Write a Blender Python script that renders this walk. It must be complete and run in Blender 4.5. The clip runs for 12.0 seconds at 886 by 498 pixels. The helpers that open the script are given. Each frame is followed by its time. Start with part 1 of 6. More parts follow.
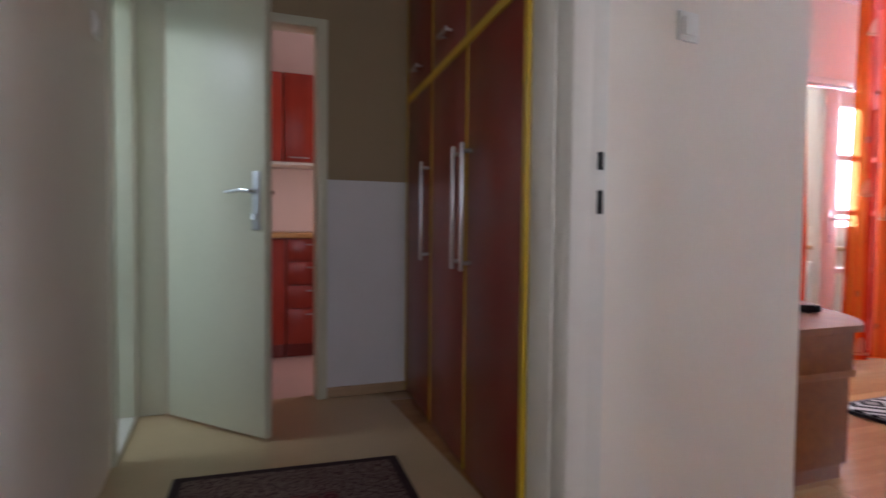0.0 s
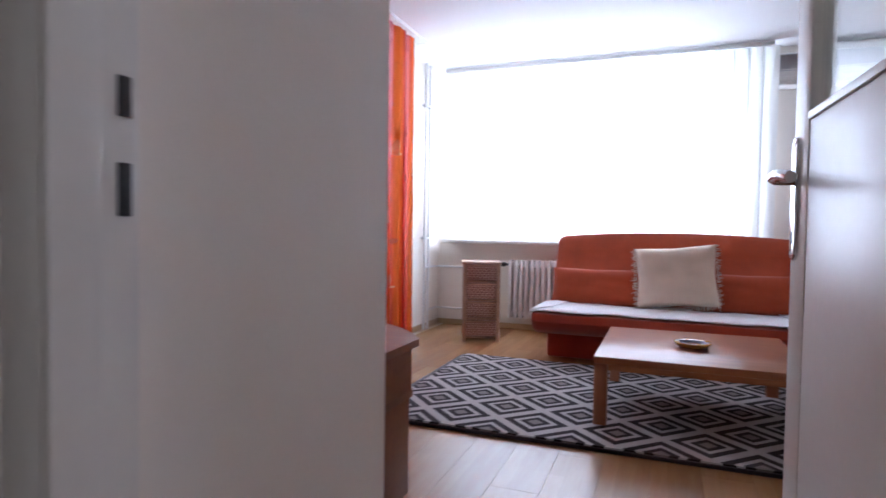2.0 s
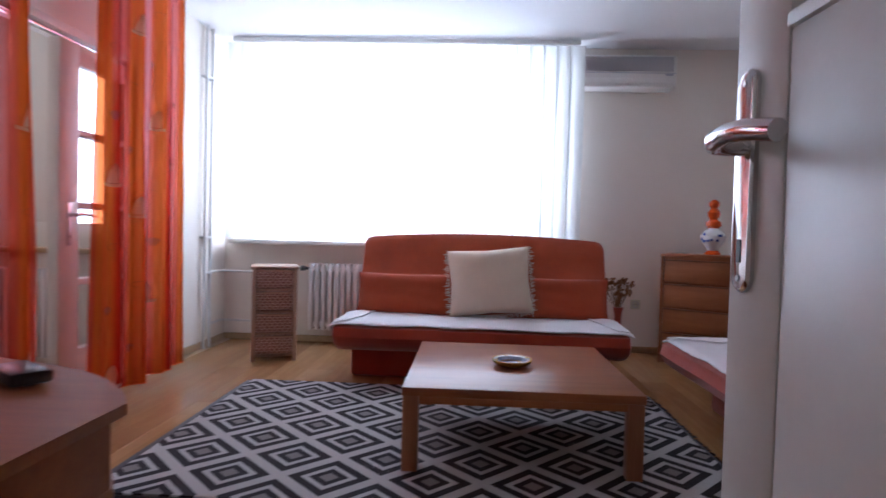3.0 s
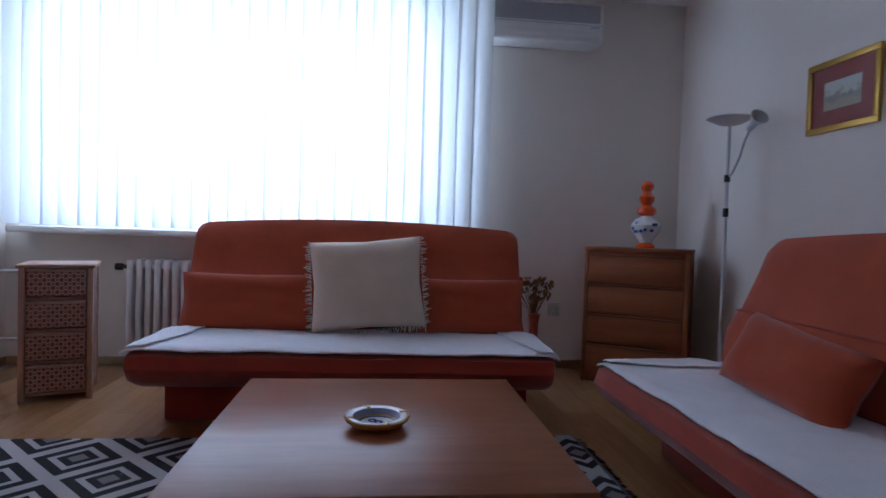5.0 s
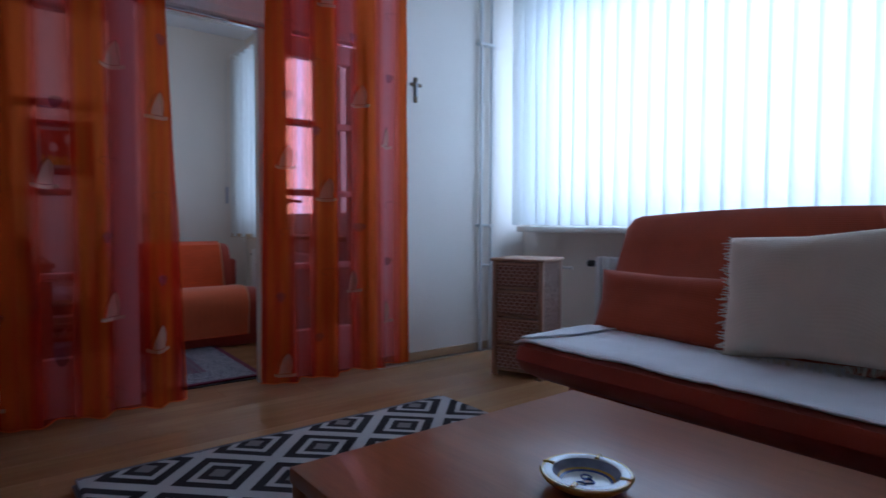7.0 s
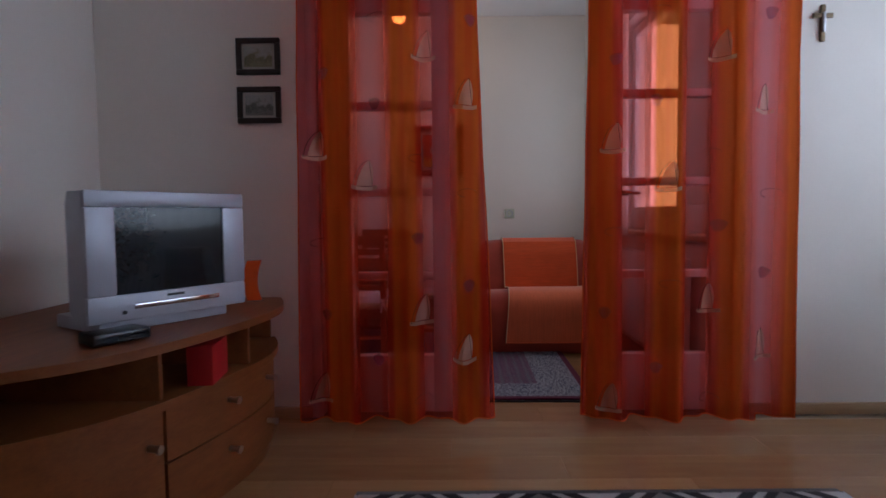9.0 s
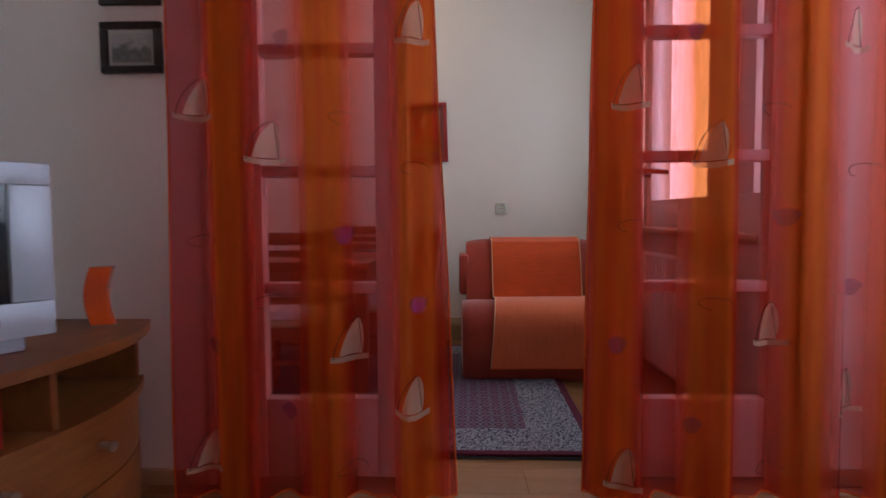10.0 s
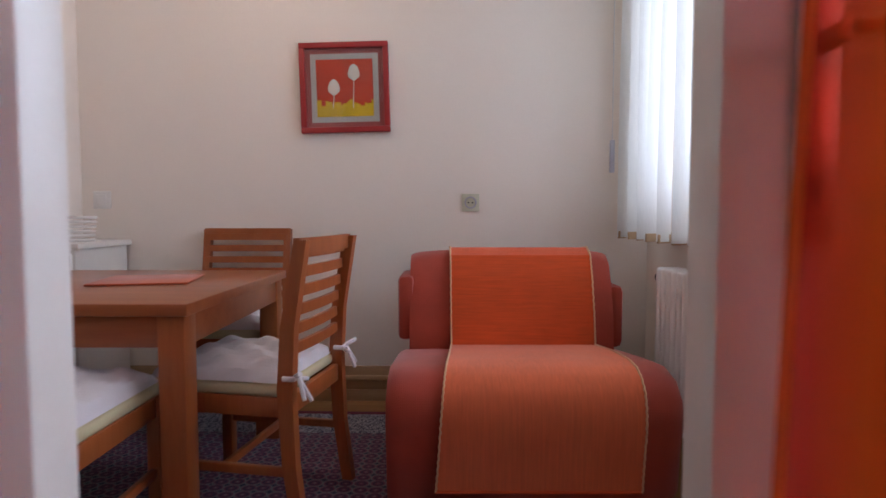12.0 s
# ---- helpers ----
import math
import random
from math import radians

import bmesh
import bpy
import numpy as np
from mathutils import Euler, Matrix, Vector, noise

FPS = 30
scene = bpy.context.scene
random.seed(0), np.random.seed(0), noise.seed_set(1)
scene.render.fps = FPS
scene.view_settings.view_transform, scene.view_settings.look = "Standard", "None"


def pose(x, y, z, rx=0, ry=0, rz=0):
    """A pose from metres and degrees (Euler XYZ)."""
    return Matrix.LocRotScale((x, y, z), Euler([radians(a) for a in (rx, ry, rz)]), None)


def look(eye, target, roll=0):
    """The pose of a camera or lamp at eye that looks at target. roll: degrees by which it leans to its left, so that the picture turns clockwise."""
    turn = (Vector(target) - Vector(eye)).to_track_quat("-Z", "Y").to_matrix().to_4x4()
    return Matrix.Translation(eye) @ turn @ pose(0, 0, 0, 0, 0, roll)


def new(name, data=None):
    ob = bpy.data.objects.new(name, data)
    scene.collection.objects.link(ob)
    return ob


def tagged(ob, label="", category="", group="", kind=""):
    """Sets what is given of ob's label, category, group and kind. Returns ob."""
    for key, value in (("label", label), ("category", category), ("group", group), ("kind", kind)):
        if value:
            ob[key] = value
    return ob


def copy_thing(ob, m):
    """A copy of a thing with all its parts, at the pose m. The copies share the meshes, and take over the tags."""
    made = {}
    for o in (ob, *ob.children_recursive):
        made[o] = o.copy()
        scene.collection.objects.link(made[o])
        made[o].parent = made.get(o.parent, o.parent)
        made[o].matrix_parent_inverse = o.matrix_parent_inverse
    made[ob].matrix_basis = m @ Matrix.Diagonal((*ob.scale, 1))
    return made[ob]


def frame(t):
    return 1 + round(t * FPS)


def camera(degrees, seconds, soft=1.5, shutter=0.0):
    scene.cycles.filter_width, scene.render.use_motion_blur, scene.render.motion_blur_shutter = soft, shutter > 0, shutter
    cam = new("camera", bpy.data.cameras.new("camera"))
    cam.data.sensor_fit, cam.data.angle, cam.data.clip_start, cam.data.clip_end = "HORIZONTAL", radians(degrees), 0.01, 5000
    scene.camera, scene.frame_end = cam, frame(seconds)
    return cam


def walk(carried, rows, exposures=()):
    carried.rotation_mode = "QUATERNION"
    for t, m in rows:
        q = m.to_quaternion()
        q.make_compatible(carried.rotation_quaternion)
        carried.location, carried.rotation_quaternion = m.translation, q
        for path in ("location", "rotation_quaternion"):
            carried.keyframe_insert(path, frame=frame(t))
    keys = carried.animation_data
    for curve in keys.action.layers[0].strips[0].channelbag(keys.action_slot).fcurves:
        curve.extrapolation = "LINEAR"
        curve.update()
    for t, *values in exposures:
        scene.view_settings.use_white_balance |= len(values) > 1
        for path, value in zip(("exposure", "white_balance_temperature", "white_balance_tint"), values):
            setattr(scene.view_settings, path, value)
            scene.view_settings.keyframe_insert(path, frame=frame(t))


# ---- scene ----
cam = camera(75.0, 12.0, soft=1.5, shutter=0.4)
EXPOSURES = [
    (0.0, 1.36, 5950, 24), (1.0, 1.2, 5750, 26), (2.0, 0.66, 5650, 28), (3.0, 0.28, 5600, 28), (3.7, -0.05, 5500, 27), (5.3, -0.75, 4950, 21),
    (6.5, -1.08, 4800, 18), (7.7, -1.12, 4800, 19), (9.3, -0.64, 5750, 24), (10.5, -0.06, 5850, 23), (11.2, 0.02, 5900, 23), (12.0, 0.05, 5900, 26),
]
LIVING_W, DINING_W, OUTSIDE = 72.0, 16.0, 5.5
RUG_U, RUG_V = 0.40, 0.40
DOOR_TURN, RUG_TURN = 2.6, 0.0
PATH = [
    (0, (0.411, 0.931, 0.968), (1.128, 2.797, 0.889), 0.6),
    (0.5, (0.539, 1.137, 0.968), (1.679, 2.777, 0.875), 0.8),
    (1, (0.596, 1.322, 0.958), (2.032, 2.712, 0.879), 1.1),
    (1.5, (0.652, 1.514, 0.986), (2.399, 2.486, 0.919), 1.3),
    (2, (0.841, 1.611, 0.994), (2.708, 2.327, 0.928), 0.9),
    (2.5, (1.164, 1.66, 1.01), (3.13, 2.023, 0.951), 1.3),
    (3, (1.499, 1.671, 1.001), (3.496, 1.763, 0.944), 1.5),
    (3.5, (1.769, 1.68, 1.009), (3.754, 1.443, 0.956), 1.8),
    (3.7, (1.923, 1.672, 0.993), (3.895, 1.339, 0.933), 1.9),
    (5.3, (2.744, 1.364, 0.913), (4.74, 1.253, 0.854), 1.7),
    (5.5, (2.869, 1.288, 0.879), (4.863, 1.429, 0.81), 1.2),
    (6, (3.026, 1.04, 0.871), (4.888, 1.767, 0.796), 1.3),
    (6.5, (3.143, 0.86, 0.892), (4.761, 2.034, 0.808), 0.9),
    (7, (3.286, 0.716, 0.918), (4.528, 2.281, 0.832), 0.2),
    (7.5, (3.393, 0.716, 0.9), (4.353, 2.469, 0.822), -0.1),
    (7.7, (3.47, 0.679, 0.898), (4.194, 2.542, 0.822), -0.3),
    (9.3, (3.884, 1.404, 0.955), (3.858, 3.401, 0.842), -0.5),
    (9.5, (3.921, 1.572, 0.922), (3.897, 3.568, 0.813), -0.4),
    (10, (4.025, 1.948, 0.907), (3.987, 3.944, 0.794), -0.4),
    (10.5, (4.073, 2.331, 0.874), (4.021, 4.326, 0.757), -0.2),
    (11, (4.163, 2.734, 0.881), (4.137, 4.73, 0.755), -0.3),
    (11.5, (4.251, 3.072, 0.899), (4.226, 5.068, 0.768), -0.2),
    (12, (4.246, 3.359, 0.899), (4.239, 5.356, 0.784), -0.0),
]
walk(cam, [(t, look(eye, target, roll)) for t, eye, target, roll in PATH], EXPOSURES)

# ---- light ----
world = bpy.data.worlds.new("sky")
scene.world = world
world.use_nodes = True
wn = world.node_tree
sky = wn.nodes.new("ShaderNodeTexSky")
sky.sky_type = "NISHITA"
sky.sun_disc = False
sky.sun_elevation = radians(50)
sky.sun_rotation = radians(200)
wn.links.new(sky.outputs[0], wn.nodes["Background"].inputs[0])
wn.nodes["Background"].inputs[1].default_value = 0.1


def area(name, m, sx, sy, watts, colour):
    data = bpy.data.lights.new(name, "AREA")
    data.shape, data.size, data.size_y = "RECTANGLE", sx, sy
    data.energy, data.color = watts, colour
    ob = new(name, data)
    ob.matrix_world = m
    return ob


sun_data = bpy.data.lights.new("sun", "SUN")
sun_data.energy, sun_data.angle, sun_data.color = 3.0, radians(0.5), (1.0, 0.95, 0.88)
sun = new("sun", sun_data)
sun.matrix_world = look((-10, 3, 20), (0, 0, 0))

area("window_daylight", look((6.66, 2.36, 1.72), (0, 2.36, 1.6)), 2.3, 1.3, LIVING_W, (0.81, 0.92, 1.0))
area("dining_daylight", look((5.42, 4.98, 1.68), (0, 4.98, 1.5)), 1.7, 1.44, DINING_W, (0.86, 0.93, 1.0))
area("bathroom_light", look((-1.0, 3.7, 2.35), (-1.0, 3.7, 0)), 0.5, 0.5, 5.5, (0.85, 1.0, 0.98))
# fill added to brighten the hall; no such source is known
area("hall_fill", look((0.62, -0.93, 1.65), (0.62, 2.0, 1.4)), 0.7, 0.9, 4.0, (0.95, 0.97, 1.0))
bulb_data = bpy.data.lights.new("dining_bulb_light", "POINT")
bulb_data.energy, bulb_data.color, bulb_data.shadow_soft_size = 3.0, (1.0, 0.74, 0.45), 0.06
bulb_light = new("dining_bulb_light", bulb_data)
bulb_light.matrix_world = pose(3.50, 5.40, 2.25)
# unseen lamp added to brighten the kitchen cabinets; no window stands behind it
area("kitchen_fill", look((2.15, 4.9, 1.6), (0, 4.9, 1.2)), 0.9, 1.2, 4.5, (1.0, 0.86, 0.8))


# ---- materials ----
def nodes_of(name):
    m = bpy.data.materials.new(name)
    m.use_nodes = True
    nt = m.node_tree
    return m, nt, nt.nodes["Principled BSDF"]


def ramp(nt, fac, stops):
    r = nt.nodes.new("ShaderNodeValToRGB")
    while len(r.color_ramp.elements) < len(stops):
        r.color_ramp.elements.new(0.5)
    for e, (p, c) in zip(r.color_ramp.elements, stops):
        e.position, e.color = p, (*c, 1)
    nt.links.new(fac, r.inputs[0])
    return r


def mapped(nt, scale):
    co = nt.nodes.new("ShaderNodeTexCoord")
    mp = nt.nodes.new("ShaderNodeMapping")
    mp.inputs["Scale"].default_value = scale
    nt.links.new(co.outputs["Object"], mp.inputs["Vector"])
    return mp.outputs[0]


def noisy(nt, vec, scale, detail=4.0, rough=0.6):
    n = nt.nodes.new("ShaderNodeTexNoise")
    n.inputs["Scale"].default_value, n.inputs["Detail"].default_value = scale, detail
    n.inputs["Roughness"].default_value = rough
    nt.links.new(vec, n.inputs["Vector"])
    return n.outputs[0]


def bump(nt, bsdf, height, strength, distance=0.002):
    b = nt.nodes.new("ShaderNodeBump")
    b.inputs["Strength"].default_value, b.inputs["Distance"].default_value = strength, distance
    nt.links.new(height, b.inputs["Height"])
    nt.links.new(b.outputs[0], bsdf.inputs["Normal"])


def shade(c, k):
    return tuple(min(1.0, v * k) for v in c)


def mat(name, colour, rough=0.5, metal=0.0, var=0.06, scale=3.0, fine=120.0, relief=0.1, stretch=(1, 1, 1), coat=0.0):
    """A surface with broad stains and fine grain."""
    m, nt, b = nodes_of(name)
    vec = mapped(nt, stretch)
    broad, grain = noisy(nt, vec, scale), noisy(nt, vec, fine, 2.0)
    mix = nt.nodes.new("ShaderNodeMath")
    mix.operation = "MULTIPLY_ADD"
    mix.inputs[1].default_value = 0.35
    nt.links.new(grain, mix.inputs[0])
    half = nt.nodes.new("ShaderNodeMath")
    half.operation = "MULTIPLY"
    half.inputs[1].default_value = 0.65
    nt.links.new(broad, half.inputs[0])
    nt.links.new(half.outputs[0], mix.inputs[2])
    r = ramp(nt, mix.outputs[0], [(0.3, shade(colour, 1 - var)), (0.7, shade(colour, 1 + var))])
    nt.links.new(r.outputs[0], b.inputs["Base Color"])
    b.inputs["Roughness"].default_value, b.inputs["Metallic"].default_value = rough, metal
    b.inputs["Coat Weight"].default_value = coat
    if relief:
        bump(nt, b, grain, relief)
    return m


def wood(name, dark, light, rough=0.4, along="x", scale=1.0, coat=0.0):
    m, nt, b = nodes_of(name)
    st = {"x": (1.2, 14, 14), "y": (14, 1.2, 14), "z": (14, 14, 1.2)}[along]
    vec = mapped(nt, tuple(v * scale for v in st))
    n1, n2 = noisy(nt, vec, 1.6, 6.0, 0.65), noisy(nt, vec, 9.0, 3.0)
    mix = nt.nodes.new("ShaderNodeMath")
    mix.operation = "MULTIPLY_ADD"
    mix.inputs[1].default_value = 0.3
    nt.links.new(n2, mix.inputs[0])
    half = nt.nodes.new("ShaderNodeMath")
    half.operation = "MULTIPLY"
    half.inputs[1].default_value = 0.7
    nt.links.new(n1, half.inputs[0])
    nt.links.new(half.outputs[0], mix.inputs[2])
    r = ramp(nt, mix.outputs[0], [(0.32, dark), (0.68, light)])
    nt.links.new(r.outputs[0], b.inputs["Base Color"])
    b.inputs["Roughness"].default_value = rough
    b.inputs["Coat Weight"].default_value = coat
    bump(nt, b, n2, 0.08)
    return m


def weave(name, colour, var=0.12, pitch=260.0, relief=0.5, rough=0.9, sheen=0.3):
    """Woven cloth: crossed threads over broad creases."""
    m, nt, b = nodes_of(name)
    vec = mapped(nt, (1, 1, 1))
    w1, w2 = nt.nodes.new("ShaderNodeTexWave"), nt.nodes.new("ShaderNodeTexWave")
    turned = nt.nodes.new("ShaderNodeMapping")
    turned.inputs["Rotation"].default_value = (radians(45), 0, 0)
    nt.links.new(vec, turned.inputs["Vector"])
    for w, d in ((w1, "X"), (w2, "Z")):
        w.bands_direction = d
        w.inputs["Scale"].default_value = pitch / 6.0
        w.inputs["Distortion"].default_value = 1.5
        nt.links.new(turned.outputs[0], w.inputs["Vector"])
    mul = nt.nodes.new("ShaderNodeMath")
    mul.operation = "MULTIPLY"
    nt.links.new(w1.outputs[1], mul.inputs[0])
    nt.links.new(w2.outputs[1], mul.inputs[1])
    broad = noisy(nt, vec, 5.0)
    r = ramp(nt, broad, [(0.3, shade(colour, 1 - var)), (0.7, shade(colour, 1 + var))])
    nt.links.new(r.outputs[0], b.inputs["Base Color"])
    b.inputs["Roughness"].default_value = rough
    b.inputs["Sheen Weight"].default_value = sheen
    bump(nt, b, mul.outputs[0], relief, 0.001)
    return m


def ribbed(name, colour, along, var):
    """Hand-woven cotton: fine ribs across, uneven yarn along, worn patches."""
    m, nt, b = nodes_of(name)
    vec = mapped(nt, (1, 1, 1))
    w = nt.nodes.new("ShaderNodeTexWave")
    w.bands_direction = "Z" if along == "z" else "X"
    w.inputs["Scale"].default_value, w.inputs["Distortion"].default_value = 110.0, 1.5
    w.inputs["Detail"].default_value, w.inputs["Detail Scale"].default_value = 2.0, 3.0
    nt.links.new(vec, w.inputs["Vector"])
    yarn = noisy(nt, mapped(nt, (160, 30, 6) if along == "x" else (8, 8, 190)), 1.0, 2.0)
    worn = noisy(nt, vec, 6.0, 3.0)
    s1, s2 = nt.nodes.new("ShaderNodeMath"), nt.nodes.new("ShaderNodeMath")
    s1.operation, s2.operation = "MULTIPLY_ADD", "MULTIPLY_ADD"
    nt.links.new(yarn, s1.inputs[0])
    s1.inputs[1].default_value = 0.55
    nt.links.new(worn, s2.inputs[0])
    s2.inputs[1].default_value = 0.45
    nt.links.new(s2.outputs[0], s1.inputs[2])
    s2.inputs[2].default_value = 0.0
    r = ramp(nt, s1.outputs[0], [(0.3, shade(colour, 1 - var)), (0.7, shade(colour, 1 + var))])
    nt.links.new(r.outputs[0], b.inputs["Base Color"])
    b.inputs["Roughness"].default_value = 0.92
    b.inputs["Sheen Weight"].default_value = 0.25
    bump(nt, b, w.outputs[1], 0.35, 0.0012)
    return m


WALL = mat("wall_paint", (0.88, 0.815, 0.73), 0.75, var=0.03, scale=1.2, fine=160, relief=0.12)
HALLWALL = mat("hall_upper_wall", (0.36, 0.28, 0.165), 0.7, var=0.04, scale=1.2, relief=0.12)
LOWERWALL = mat("hall_lower_wall", (0.74, 0.74, 0.74), 0.4, var=0.04, scale=1.5, relief=0.08)
CEIL = mat("ceiling_paint", (0.89, 0.89, 0.89), 0.85, var=0.02, scale=0.8, relief=0.1)
PAINT = mat("white_gloss_paint", (0.78, 0.76, 0.70), 0.36, var=0.03, scale=2.0, fine=40, relief=0.15)
CREAM = mat("cream_paint", (0.66, 0.67, 0.52), 0.42, var=0.04, scale=2.0, fine=40, relief=0.12)
WHITEMETAL = mat("white_enamel", (0.82, 0.82, 0.80), 0.3, var=0.03)
PLASTIC = mat("white_plastic", (0.82, 0.81, 0.77), 0.35, var=0.02, relief=0.03)
GREYPLASTIC = mat("silver_plastic", (0.50, 0.51, 0.58), 0.38, metal=0.2, var=0.03, relief=0.05)
DARKPLASTIC = mat("black_plastic", (0.02, 0.02, 0.022), 0.35, var=0.1, relief=0.05)
CHROME = mat("chrome", (0.72, 0.72, 0.74), 0.14, metal=1.0, var=0.04, relief=0.02)
STEEL = mat("brushed_steel", (0.55, 0.55, 0.57), 0.33, metal=1.0, var=0.06, relief=0.05)
BLACKMETAL = mat("dark_metal", (0.05, 0.05, 0.05), 0.45, metal=0.6, var=0.2)
GOLD = mat("gilded_wood", (0.55, 0.33, 0.06), 0.35, metal=0.6, var=0.2, fine=60, relief=0.4)
REDPANEL = mat("dark_red_laminate", (0.20, 0.022, 0.016), 0.32, var=0.10, scale=2.0, fine=60, relief=0.05)
YELLOW = mat("yellow_edge", (0.62, 0.42, 0.02), 0.4, var=0.06)
KITCHEN = wood("kitchen_cherry", (0.26, 0.022, 0.012), (0.40, 0.045, 0.022), 0.3, "z")
CHERRY = wood("cherry_veneer", (0.29, 0.088, 0.028), (0.41, 0.142, 0.05), 0.33, "y", coat=0.1)
CHERRYZ = wood("cherry_veneer_upright", (0.28, 0.095, 0.036), (0.40, 0.15, 0.065), 0.36, "z")
DRESSER = wood("cherry_dresser_veneer", (0.27, 0.085, 0.028), (0.38, 0.130, 0.045), 0.4, "y")
STANDW = wood("tv_stand_veneer", (0.18, 0.047, 0.010), (0.28, 0.086, 0.019), 0.48, "y")
CHAIRW = wood("chair_beech", (0.29, 0.074, 0.018), (0.41, 0.122, 0.030), 0.35, "z")
TABLEW = wood("dining_table_veneer", (0.28, 0.074, 0.022), (0.38, 0.118, 0.036), 0.3, "x", coat=0.1)
WORKTOP = wood("worktop", (0.50, 0.26, 0.08), (0.62, 0.36, 0.13), 0.35, "x")
SKIRT = wood("skirting_wood", (0.42, 0.28, 0.15), (0.55, 0.38, 0.22), 0.4, "x")
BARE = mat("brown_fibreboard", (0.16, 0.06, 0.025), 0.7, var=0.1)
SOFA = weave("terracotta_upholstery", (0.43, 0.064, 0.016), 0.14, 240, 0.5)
# the terracotta again, with the shade on sofa base and seat coloured in
SOFASHADED = weave("shaded_upholstery", (0.36, 0.043, 0.014), 0.14, 240, 0.5)
ARMC = weave("rust_cotton_cover", (0.40, 0.048, 0.020), 0.16, 300, 0.3, 0.8)
CUSH = weave("cream_cotton", (0.78, 0.63, 0.48), 0.05, 200, 0.5)
COVER = weave("white_bed_cover", (0.86, 0.84, 0.86), 0.05, 150, 0.9)
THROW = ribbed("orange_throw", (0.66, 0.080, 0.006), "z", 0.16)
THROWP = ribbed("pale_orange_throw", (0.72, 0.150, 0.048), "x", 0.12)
PADW = weave("white_seat_pad", (0.74, 0.72, 0.74), 0.05, 200, 0.5)
PADY = mat("pale_yellow_seat", (0.62, 0.55, 0.33), 0.7, var=0.05)
MATO = weave("orange_placemat", (0.48, 0.09, 0.025), 0.2, 60, 1.0)
ORANGEGLASS = mat("orange_glazed_ceramic", (0.74, 0.085, 0.008), 0.15, var=0.12, scale=6, relief=0.02, coat=0.4)
REDBOX = mat("red_card", (0.45, 0.010, 0.012), 0.5, var=0.08)
CERAMIC = mat("white_glaze", (0.80, 0.79, 0.76), 0.12, var=0.03, coat=0.4, relief=0.02)
OCHRE = mat("ochre_glaze", (0.62, 0.36, 0.06), 0.15, var=0.15, scale=30, coat=0.4, relief=0.02)
BLUE = mat("blue_glaze", (0.04, 0.08, 0.34), 0.15, var=0.2, scale=30, coat=0.4, relief=0.02)
GREYBLUE = mat("grey_blue_glaze", (0.30, 0.33, 0.42), 0.15, var=0.15, scale=30, coat=0.4, relief=0.02)
DRIED = mat("dried_flowers", (0.22, 0.10, 0.035), 0.9, var=0.4, scale=20)
BLACKFRAME = mat("dark_frame", (0.028, 0.016, 0.013), 0.35, var=0.2)
REDFRAME = mat("red_frame", (0.36, 0.025, 0.022), 0.4, var=0.1)
MATBOARD = mat("cream_mount", (0.68, 0.64, 0.56), 0.8, var=0.02)
PINKMOUNT = mat("rose_mount", (0.40, 0.10, 0.09), 0.8, var=0.03)
GREYMOUNT = mat("grey_mount", (0.55, 0.53, 0.50), 0.8, var=0.03)
TILEW = mat("white_tile", (0.80, 0.84, 0.84), 0.12, var=0.02, relief=0.02)
PINKWALL = mat("kitchen_wall_paint", (0.74, 0.60, 0.54), 0.7, var=0.03)
THREAD = mat("white_fringe", (0.72, 0.66, 0.56), 0.9, var=0.1)
PIPE = mat("painted_pipe", (0.78, 0.78, 0.76), 0.35, var=0.03)
LAMPPAINT = mat("silver_lamp_paint", (0.66, 0.65, 0.66), 0.35, metal=0.2, var=0.04)
OPAL = mat("frosted_lamp_glass", (0.74, 0.72, 0.72), 0.4, var=0.03, relief=0.02)
BRASS = mat("aged_bronze", (0.16, 0.11, 0.06), 0.4, metal=0.7, var=0.2)


def math_node(nt, op, a, b=None, c=None):
    n = nt.nodes.new("ShaderNodeMath")
    n.operation = op
    for i, v in enumerate((a, b, c)):
        if v is None:
            continue
        if isinstance(v, (int, float)):
            n.inputs[i].default_value = v
        else:
            nt.links.new(v, n.inputs[i])
    return n.outputs[0]


def wicker():
    m, nt, b = nodes_of("woven_paper_wicker")
    vec = mapped(nt, (1, 1, 1))
    br = nt.nodes.new("ShaderNodeTexBrick")
    br.inputs["Scale"].default_value = 34.0
    br.inputs["Mortar Size"].default_value = 0.03
    br.inputs["Color1"].default_value = (0.20, 0.105, 0.075, 1)
    br.inputs["Color2"].default_value = (0.50, 0.36, 0.29, 1)
    br.inputs["Mortar"].default_value = (0.14, 0.08, 0.06, 1)
    sw = nt.nodes.new("ShaderNodeSeparateXYZ")
    cb = nt.nodes.new("ShaderNodeCombineXYZ")
    ad = nt.nodes.new("ShaderNodeMath")
    nt.links.new(vec, sw.inputs[0])
    nt.links.new(sw.outputs[0], ad.inputs[0])
    nt.links.new(sw.outputs[1], ad.inputs[1])
    nt.links.new(ad.outputs[0], cb.inputs[0])
    nt.links.new(sw.outputs[2], cb.inputs[1])
    nt.links.new(cb.outputs[0], br.inputs["Vector"])
    nt.links.new(br.outputs[0], b.inputs["Base Color"])
    b.inputs["Roughness"].default_value = 0.75
    bump(nt, b, br.outputs["Fac"], 0.8, -0.003)
    return m


